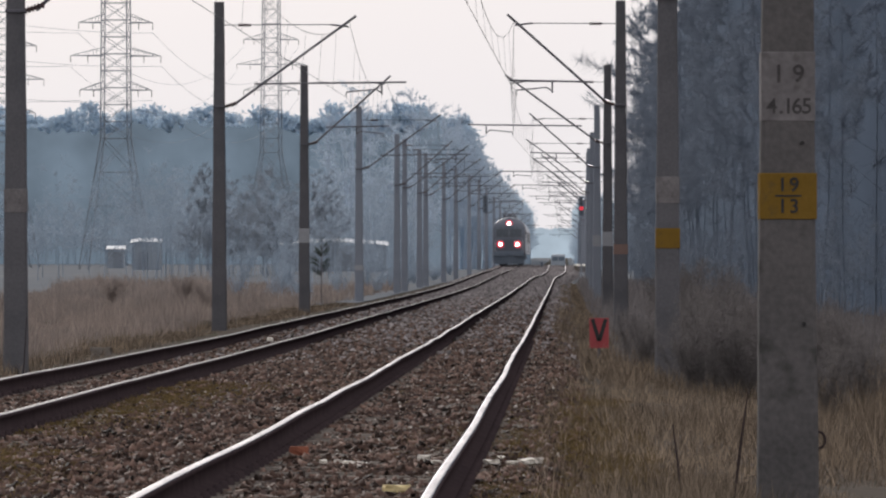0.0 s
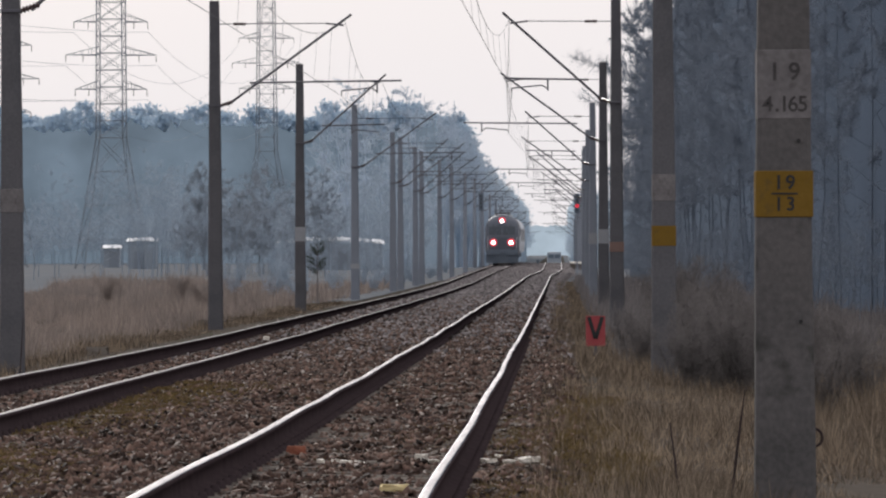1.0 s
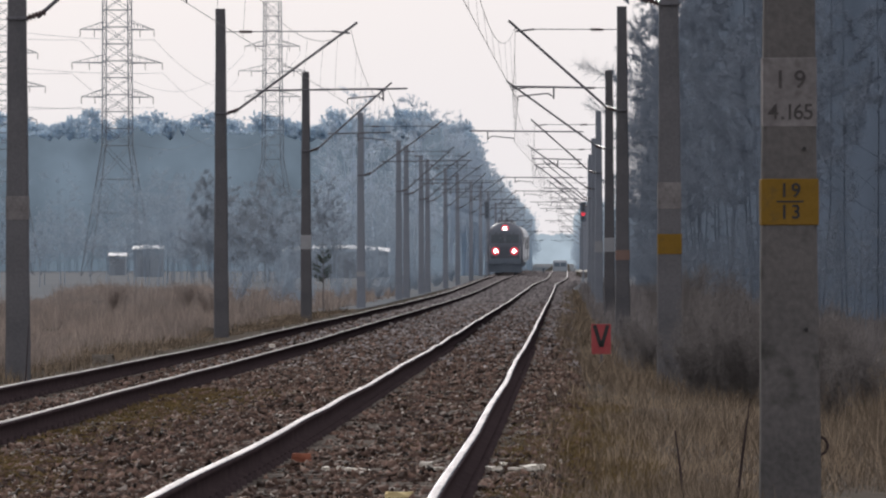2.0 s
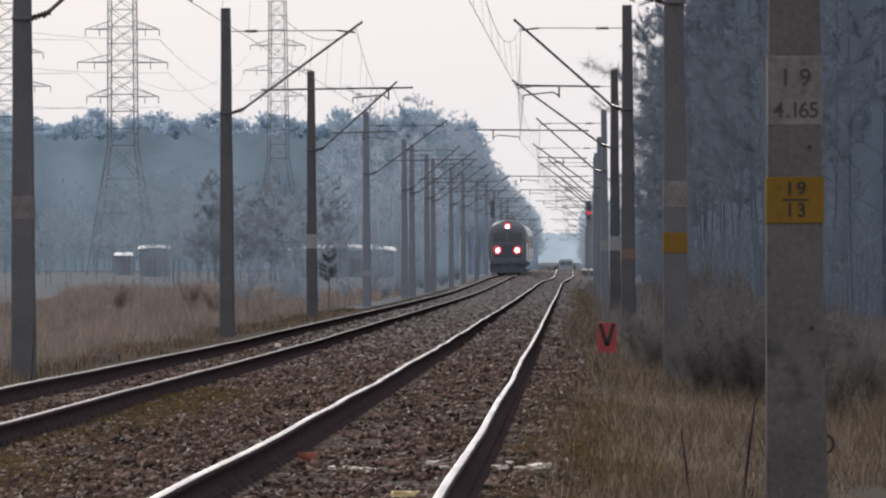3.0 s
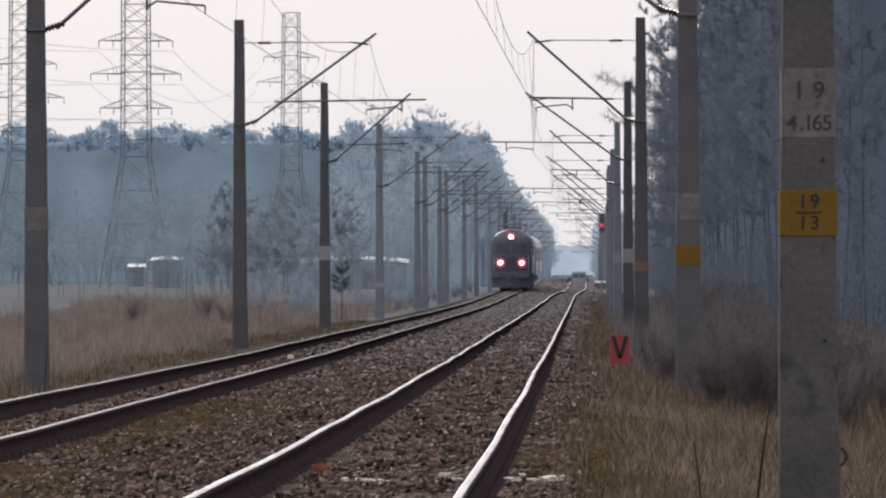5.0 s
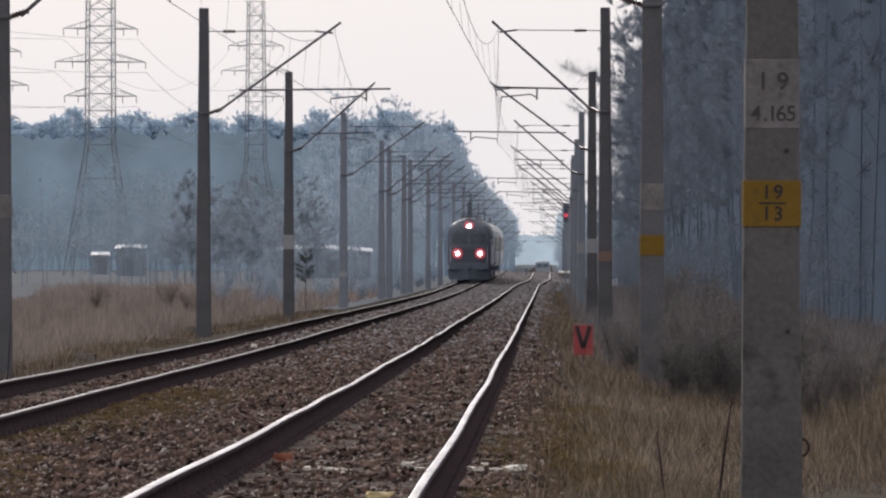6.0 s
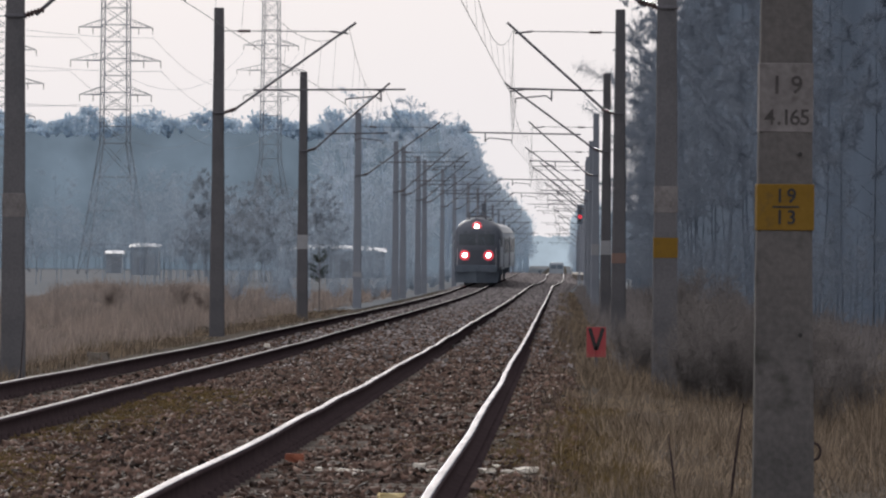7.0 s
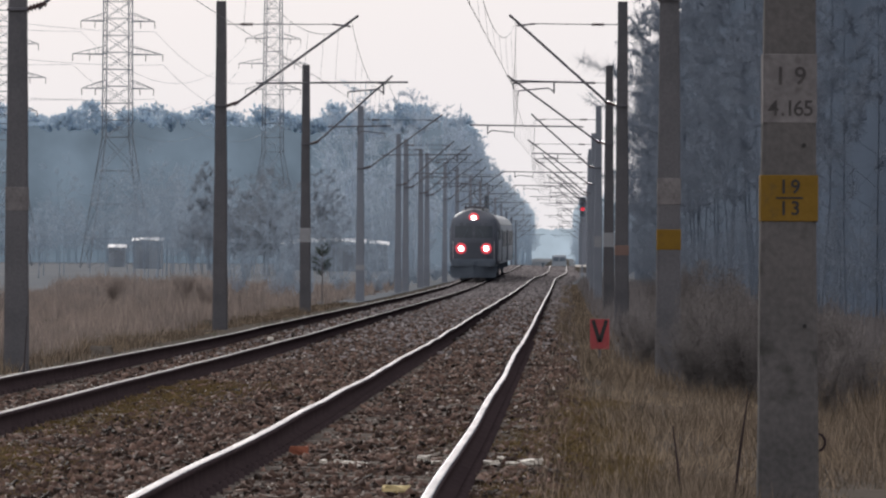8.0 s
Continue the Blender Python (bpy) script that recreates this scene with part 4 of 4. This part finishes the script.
# ---- pylons ----
def pylon(x, y, scale_h, arms, body, label):
    """A lattice tower; arms: (height, half length); body: half widths at (foot, waist, top)."""
    base = tagged(new("lattice_pylon"), label, "pylon", "pylons of the power line")
    base.matrix_basis = pose(x, y, -1.2, 0, 0, 12)
    h, waist = scale_h, scale_h * 0.42

    def half(z):
        return body[0] + (body[1] - body[0]) * z / waist if z < waist else body[1] + (body[2] - body[1]) * (z - waist) / (h - waist)
    levels = [waist * k / 4 for k in range(5)] + [waist + (h - waist) * k / 11 for k in range(1, 12)]
    legs, brace = [Geo() for _ in range(4)], Geo()
    r = 0.05
    for a, b in zip(levels, levels[1:]):
        for sx, sy in ((-1, -1), (1, -1), (1, 1), (-1, 1)):
            tx, ty = (-sy, sx)
            brace.tube((sx * half(a), sy * half(a), a), (tx * half(b), ty * half(b), b), r * 0.55, r * 0.55, 3)
            brace.tube((tx * half(a), ty * half(a), a), (sx * half(b), sy * half(b), b), r * 0.55, r * 0.55, 3)
            brace.tube((sx * half(b), sy * half(b), b), (tx * half(b), ty * half(b), b), r * 0.6, r * 0.6, 3)
    for leg, (sx, sy) in zip(legs, ((-1, -1), (1, -1), (1, 1), (-1, 1))):
        leg.path([(sx * half(z), sy * half(z), z) for z in levels], r)
        linked("leg", leg.mesh("leg"), LATTICE, base)
    tagged(linked("bracing", brace.mesh("bracing"), LATTICE, base), kind="stuff")
    for z, ln in arms:
        for sx in (-1, 1):
            g = Geo()
            w = half(z)
            for sy in (-1, 1):
                g.tube((sx * w, sy * w, z), (sx * ln, 0, z), r * 0.8, r * 0.6, 4)
                g.tube((sx * w, sy * w, z + 0.8), (sx * ln, 0, z), r * 0.6, r * 0.5, 4)
                for k in range(1, 4):
                    u = k / 4
                    p0 = np.array((sx * (w + (ln - w) * u), sy * w * (1 - u), z))
                    g.tube(p0, p0 + np.array((0, 0, 0.8 * (1 - u))), r * 0.4, r * 0.4, 3)
            arm = linked("crossarm", g.mesh("crossarm"), LATTICE, base)
            for q in (ln, ln * 0.62):
                part("insulator_string", insulator((sx * q, 0, z), (sx * q, 0, z - 0.66), 0.05), INSULATOR, arm, "brown insulator string")
    return base


def at_view(x, s):
    """World x of a spot on the camera view's column x, s metres off."""
    return (x - 784) * s / 10550


P1 = (at_view(205, 575), 575)
P2 = (at_view(480, 790), 790)
P0 = (at_view(4, 640), 640)
pylon(*P1, 31, [(17.7, 3.5), (21.0, 4.4), (24.2, 3.6)], (3.2, 1.3, 1.2), "grey lattice steel power pylon before the wood")
pylon(*P2, 36, [(23.4, 3.7), (26.8, 4.6), (30.1, 3.7)], (3.6, 1.25, 1.0), "farther grey lattice steel power pylon")
pylon(*P0, 33, [(17.0, 3.6), (20.6, 4.5), (24.2, 3.7)], (3.6, 1.4, 1.2), "grey lattice steel power pylon beside the first")


def conductor(p, q, drop, n=14):
    base = tagged(new("power_cable"), "thin sagging power line conductor", "power cable", "conductors of the power line")
    g = Geo()
    p, q = Vector(p), Vector(q)
    pts = [p.lerp(q, k / n) - Vector((0, 0, 4 * drop * (k / n) * (1 - k / n))) for k in range(n + 1)]
    g.path(pts, 0.018, 3)
    linked("wire", g.mesh("wire"), LATTICE, base)


for (z1, l1), (z2, l2) in zip([(17.7, 3.5), (21.0, 4.4), (24.2, 3.6)], [(23.4, 3.7), (26.8, 4.6), (30.1, 3.7)]):
    for sx in (-1, 1):
        conductor((P1[0] + sx * l1, P1[1], z1 - 2.2), (P1[0] - 26 + sx * l1, P1[1] - 150, z1 - 1.5), 1.6)
        conductor((P1[0] + sx * l1, P1[1], z1 - 2.2), (P2[0] + sx * l2, P2[1], z2 - 2.2), 5.0)


# ---- sheds in the field ----
def shed(s, l0, l1, eave, depth, label, tilt=0.25):
    base = tagged(new("shed"), label, "shed", "sheds in the field")
    p = place(s, (l0 + l1) / 2)
    z = ground_h(s, (l0 + l1) / 2)
    base.matrix_basis = Matrix.Translation((p.x, p.y, z - 0.05))
    w, h = l1 - l0, eave - z
    part("wall", box((w, depth, h), Matrix.Translation((0, depth / 2, h / 2)), 0.02), SHED_WALL, base)
    bm = bmesh.new()
    n = 8
    rows = []
    for k in range(n + 1):
        x = -w / 2 - 0.2 + (w + 0.4) * k / n
        bow = tilt * (1 - (2 * k / n - 1) ** 2)
        rows.append([bm.verts.new((x, -0.25, h + bow)), bm.verts.new((x, depth + 0.2, h + bow + 0.3)), bm.verts.new((x, depth + 0.2, h + bow + 0.18)), bm.verts.new((x, -0.25, h + bow - 0.05))])
    for a, b in zip(rows, rows[1:]):
        for i in range(4):
            bm.faces.new((a[i], a[(i + 1) % 4], b[(i + 1) % 4], b[i]))
    bm.faces.new(rows[0])
    bm.faces.new(rows[-1][::-1])
    part("roof", bm, SHED_ROOF, base, "pale sheet roof")
    for k in range(max(1, int(w / 2.4))):
        part("door", box((0.9, 0.06, 1.7), Matrix.Translation((-w / 2 + 1.0 + k * 2.4, -0.02, 0.9)), 0.01), SHED_DOOR, base)


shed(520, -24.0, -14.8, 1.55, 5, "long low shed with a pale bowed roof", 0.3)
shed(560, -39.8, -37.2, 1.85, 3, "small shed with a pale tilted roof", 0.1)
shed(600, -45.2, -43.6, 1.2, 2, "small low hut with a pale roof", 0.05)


# ---- signs, signals, small things ----
def red_sign():
    base = tagged(new("trackside_sign"), "low red trackside board with a black V", "sign")
    p = place(95, 1.94)
    g0 = ground_h(95, 1.94)
    base.matrix_basis = Matrix.Translation((p.x, p.y, g0))
    part("post", rod((0, 0.03, -0.1), (0, 0.03, 0.5), 0.025), STEEL, base)
    lo, hi = -0.37 - g0, 0.11 - g0
    board = part("board", box((0.31, 0.02, hi - lo), Matrix.Translation((0, 0, (lo + hi) / 2)), 0.006), RED, base)
    bm = bmesh.new()
    for sx in (-1, 1):
        d = Vector((sx * 0.1, 0, 0.34))
        m = Matrix.Translation((sx * 0.055, -0.014, (lo + hi) / 2 + 0.05)) @ Matrix.Rotation(sx * math.atan2(0.1, 0.34), 4, "Y")
        add_box(bm, (0.06, 0.008, 0.36), m)
    part("v_mark", bm, BLACK, board, "black V mark")


def signal(s, l, z, lit, label):
    base = tagged(new("railway_signal"), label, "signal", "signals of the line")
    p = place(s, l)
    g0 = ground_h(s, l)
    base.matrix_basis = Matrix.Translation((p.x, p.y, g0))
    h = z - g0
    part("post", rod((0, 0.1, 0), (0, 0.1, h + 0.6), 0.06), CONCRETE_HAZE_FAR, base)
    head = part("head", box((0.42, 0.16, 1.5), Matrix.Translation((0, 0, h + 0.1)), 0.06), LOCO_LOW, base)
    for k in range(4):
        zz = h - 0.4 + 0.33 * k
        on = lit and k == 1
        lens = part("lens", disc((0, -0.1, zz), 0.16 if on else 0.09, 0.04), SIGNAL_RED if on else GLASS, head, "lit red lens" if on else "")
        part("hood", rod((0, -0.08, zz + 0.12), (0, -0.25, zz + 0.1), 0.05, n=8), BLACK, head)
    for x in (-0.15, 0.15):
        part("ladder_rail", rod((x, 0.2, 0), (x, 0.2, h), 0.018, n=5), CONCRETE_HAZE_FAR, base)
    for k in range(int(h / 0.3)):
        part("ladder_rung", rod((-0.15, 0.2, 0.2 + 0.3 * k), (0.15, 0.2, 0.2 + 0.3 * k), 0.012, n=5), CONCRETE_HAZE_FAR, base)


red_sign()
signal(450, 1.98, 4.33, True, "trackside signal showing red")
signal(505, -5.9, 4.9, False, "dark signal head on a slim post")


def platform_block():
    base = tagged(new("concrete_platform"), "low pale concrete platform end beside the track", "platform")
    p = place(500, 2.6)
    base.matrix_basis = Matrix.Translation((p.x, p.y, p.z - 0.3))
    part("slab", box((1.5, 20, 0.14), Matrix.Translation((0, 10, 0.5)), 0.02), LITTER, base)
    part("wall", box((1.4, 19.8, 0.8), Matrix.Translation((0, 10, 0.03)), 0.02), SLEEPER, base)


platform_block()


def marker_post(s, l, h):
    base = tagged(new("marker_post"), "short dark marker post between the tracks", "marker post")
    p = place(s, l, bed_h(s, l))
    base.matrix_basis = Matrix.Translation(p)
    part("post", box((0.14, 0.1, h), Matrix.Translation((0, 0, h / 2 - 0.03)), 0.02), LOCO_LOW, base)
    part("cap", box((0.3, 0.14, 0.12), Matrix.Translation((0, 0, h)), 0.03), LOCO_LOW, base)


marker_post(522, -1.35, 0.45)


def rail_car():
    base = tagged(new("rail_car"), "far pale rail vehicle with dark windows", "rail vehicle")
    p = place(1200, -0.7)
    base.matrix_basis = pose(p.x, p.y, p.z, 0, 0, HEADING)
    bm = box((2.9, 20, 2.7), Matrix.Translation((0, 10, 2.3)), 0.35)
    body = part("body", bm, COACH, base)
    for x in (-0.65, 0.65):
        part("windscreen", box((1.1, 0.05, 0.8), Matrix.Translation((x, -0.01, 2.75)), 0.02), SHED_WALL, body)
    part("bumper", box((2.6, 0.2, 0.5), Matrix.Translation((0, -0.02, 1.2)), 0.04), LOCO_LOW, base)
    for y in (3, 17):
        bogie(base, y, (-1.0, 1.0))


rail_car()


def young_pine():
    base = tagged(new("young_pine"), "small young pine with bare lower stem", "pine tree")
    rng = np.random.default_rng(9)
    p = place(215, -7.4)
    base.matrix_basis = Matrix.Translation((p.x, p.y, ground_h(215, -7.4)))
    t = Geo()
    t.tube((0, 0, -0.05), (0.02, 0, 2.3), 0.03, 0.008, 6)
    starts, dirs = [], []
    for k in range(26):
        z = 1.05 + 1.1 * rng.random()
        a = rng.random() * 6.283
        ln = 0.42 * (1.15 - abs(z - 1.45) / 1.0) * rng.uniform(0.6, 1.1)
        d = np.array((math.cos(a) * ln, math.sin(a) * ln, 0.25 * ln + 0.12))
        t.tube((0.01, 0, z), np.array((0.01, 0, z)) + d, 0.008, 0.004, 4)
        n = 34
        starts.append(np.array((0.01, 0, z)) + d * rng.uniform(0.3, 1, (n, 1)))
        e = rng.normal(size=(n, 3)) + d / ln * 0.8 + np.array((0, 0, 0.6))
        dirs.append(e * 0.075)
    linked("trunk", t.mesh("trunk"), BRUSH, base)
    c = Geo()
    slivers(c, np.concatenate(starts), np.concatenate(dirs), 0.008)
    linked("crown", c.mesh("crown"), PINE, base)


young_pine()


def lump(name, label, category, mat, s, l, size, seed, on_bed=True, turn=0):
    """A broken flat piece lying on the ground."""
    rng = np.random.default_rng(seed)
    bm = bmesh.new()
    bmesh.ops.create_cube(bm, size=1.0, matrix=Matrix.Diagonal((*size, 1)))
    bmesh.ops.subdivide_edges(bm, edges=bm.edges[:], cuts=2, use_grid_fill=True)
    for v in bm.verts:
        v.co = Vector([c * (1 + 0.08 * rng.normal()) + 0.003 * rng.normal() for c in v.co])
    ob = part(name, bm, mat)
    p = place(s, l)
    z = rail_z(s) + bed_h(s, l) if on_bed else ground_h(s, l)
    ob.matrix_basis = pose(p.x, p.y, z + size[2] * 0.42 + (0.02 if on_bed else 0.0), 0, 0, turn)
    return tagged(ob, label, category)


lump("wood_chip", "pale yellow split wood chip on the ballast", "wood chip", STRAW, 34.6, 0.42, (0.15, 0.06, 0.038), 1, turn=12)
lump("brick_piece", "broken red brick against the rail", "brick", BRICK_RED, 42.6, -0.5, (0.13, 0.08, 0.06), 2, turn=-8)
lump("concrete_block", "pale concrete block in the grass", "concrete block", SLEEPER, 106, -6.85, (0.36, 0.3, 0.16), 3, False)
lump("white_stone", "white stone between the rails", "stone", LITTER, 108, -3.95, (0.1, 0.1, 0.06), 4)
lump("concrete_chunk", "pale chunk of concrete in the ditch grass", "concrete block", SLEEPER, 150, -7.6, (0.3, 0.3, 0.2), 5, False)
rng_s = np.random.default_rng(77)
for l in [-0.24 + 0.075 * k for k in range(20)]:
    if abs(abs(l) - 0.72) > 0.1 and not 0.12 < l < 0.4:
        lump("sleeper_fragment", "pale broken fragment of a concrete sleeper", "concrete fragment", LITTER, 40.6 + rng_s.normal() * 0.28, l + rng_s.normal() * 0.02,
             (rng_s.uniform(0.025, 0.09), rng_s.uniform(0.04, 0.12), rng_s.uniform(0.012, 0.04)), 90 + int(l * 40), turn=rng_s.uniform(-40, 40))["group"] = "sleeper fragments"


def stick(s, l, top, lean, label):
    p = place(s, l)
    bm = rod((0, 0, -0.05), (lean * 0.5, 0.02, top * 0.5), 0.011, 0.009, 6)
    add_rod(bm, (lean * 0.5, 0.02, top * 0.5), (lean, 0, top), 0.009, 0.004, 6)
    ob = part("dead_stem", bm, RAIL_RUST)
    ob.matrix_basis = Matrix.Translation((p.x, p.y, ground_h(s, l)))
    tagged(ob, label, "plant stem", "dead stems")


stick(38.5, 2.48, 0.75, 0.1, "thin dark dead stem leaning by the mast")
stick(86, -6.42, 0.85, 0.05, "thin dead stem beside the mast foot")
stick(41, 2.2, 0.45, -0.06, "short dead stem in the grass")

# sleepers of both tracks
sb = bmesh.new()
add_box(sb, (2.5, 0.24, 0.2), None, 0.02)
sleeper_mesh = bpy.data.meshes.new("sleeper")
sb.to_mesh(sleeper_mesh)
sb.free()
for base, l, s0 in ((TRACK_R, 0.0, -2.0), (TRACK_L, -4.0, -2.0)):
    for k in range(180):
        s = s0 + 0.6 * k
        p = place(s, l, -0.288)
        linked("sleeper", sleeper_mesh, SLEEPER, base, at=pose(p.x, p.y, p.z, 0, 0, HEADING))


# ---- stones, sleepers, litter ----
def stone_proto(rng):
    v = np.array([(1, 0, 0), (-1, 0, 0), (0, 1, 0), (0, -1, 0), (0, 0, 1), (0, 0, -1)], float) * rng.uniform(0.6, 1.25, (6, 1)) + rng.normal(size=(6, 3)) * 0.18
    f = np.array([(0, 2, 4), (2, 1, 4), (1, 3, 4), (3, 0, 4), (2, 0, 5), (1, 2, 5), (3, 1, 5), (0, 3, 5)])
    return v, f


def ballast(name, seed, count, s0, s1, power, size, mat, label, l0=-6.0, l1=1.75):
    rng = np.random.default_rng(seed)
    s = s0 + (s1 - s0) * rng.random(count) ** power
    l = rng.uniform(l0, l1, count)
    ax = np.array([axis_x(v) for v in s])
    left = -784 / 10550 * 1.12 * s - ax
    ok = l > left
    s, l, ax = s[ok], l[ok], ax[ok]
    on_rail = (np.abs(np.abs(l) - 0.72) < 0.085) | (np.abs(np.abs(l + 4) - 0.72) < 0.085)
    s, l, ax = s[~on_rail], l[~on_rail], ax[~on_rail]
    z = np.array([place(a, b).z + bed_h(a, b) for a, b in zip(s, l)])
    spots = np.stack([ax + l, s, z - 0.002], 1)
    g = Geo()
    for k in range(6):
        v, f = stone_proto(rng)
        part_of = spots[k::6]
        r = size * (0.55 + 1.35 * rng.random(len(part_of)) ** 2.5) * (1 + part_of[:, 1] / 400)
        g.many(v, f, part_of, rand_rot(rng, len(part_of)) * r[:, None, None])
    return tagged(linked(name, g.mesh(name), mat), label, "ballast stones", kind="stuff")


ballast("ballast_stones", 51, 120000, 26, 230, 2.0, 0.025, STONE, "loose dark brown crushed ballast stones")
ballast("far_ballast_stones", 52, 90000, 85, 560, 0.66, 0.036, STONE_HAZED, "grey-brown ballast stones farther off, paled for haze")
ballast("pale_ballast_stones", 53, 9000, 26, 130, 1.4, 0.015, PALE_STONE, "scattered pale ballast stones")
ballast("underfoot_ballast_stones", 54, 12000, -6, 27, 1.0, 0.03, STONE, "loose brown ballast stones on the near track", -4.2, 1.75)

# rail clips on the near sleepers
for base, l0 in ((TRACK_R, 0.0), (TRACK_L, -4.0)):
    g = Geo()
    cube = np.array([(x, y, z) for x in (-1, 1) for y in (-1, 1) for z in (-1, 1)], float) * (0.035, 0.05, 0.022)
    cube[1::2, :2] *= 0.6
    faces = np.array([(0, 1, 3), (0, 3, 2), (4, 6, 7), (4, 7, 5), (0, 4, 5), (0, 5, 1), (2, 3, 7), (2, 7, 6), (1, 5, 7), (1, 7, 3)])
    spots = [place(-2.0 + 0.6 * k, l0 + sx * 0.72 + dx, -0.148) for k in range(180) for sx in (-1, 1) for dx in (-0.1, 0.1)]
    g.many(cube, faces, np.array(spots), np.repeat(np.eye(3)[None], len(spots), 0))
    tagged(linked("fastening", g.mesh("fastening"), RAIL_RUST, base, "rusty rail fastening clips"), kind="stuff")


# ---- motions ----
def motions():
    for thing, back, length in TRAIN:
        rows = []
        for k in range(17):
            t = k * 0.5
            s = 515 - 21.0 * t + back
            a, b = place(s, -4.0), place(s + length, -4.0)
            pitch = math.degrees(math.atan2(b.z - a.z, length))
            rows.append((t, pose(a.x, a.y, a.z, pitch, 0, -math.degrees(math.atan2(b.x - a.x, length)))))
        walk(thing, rows)


motions()
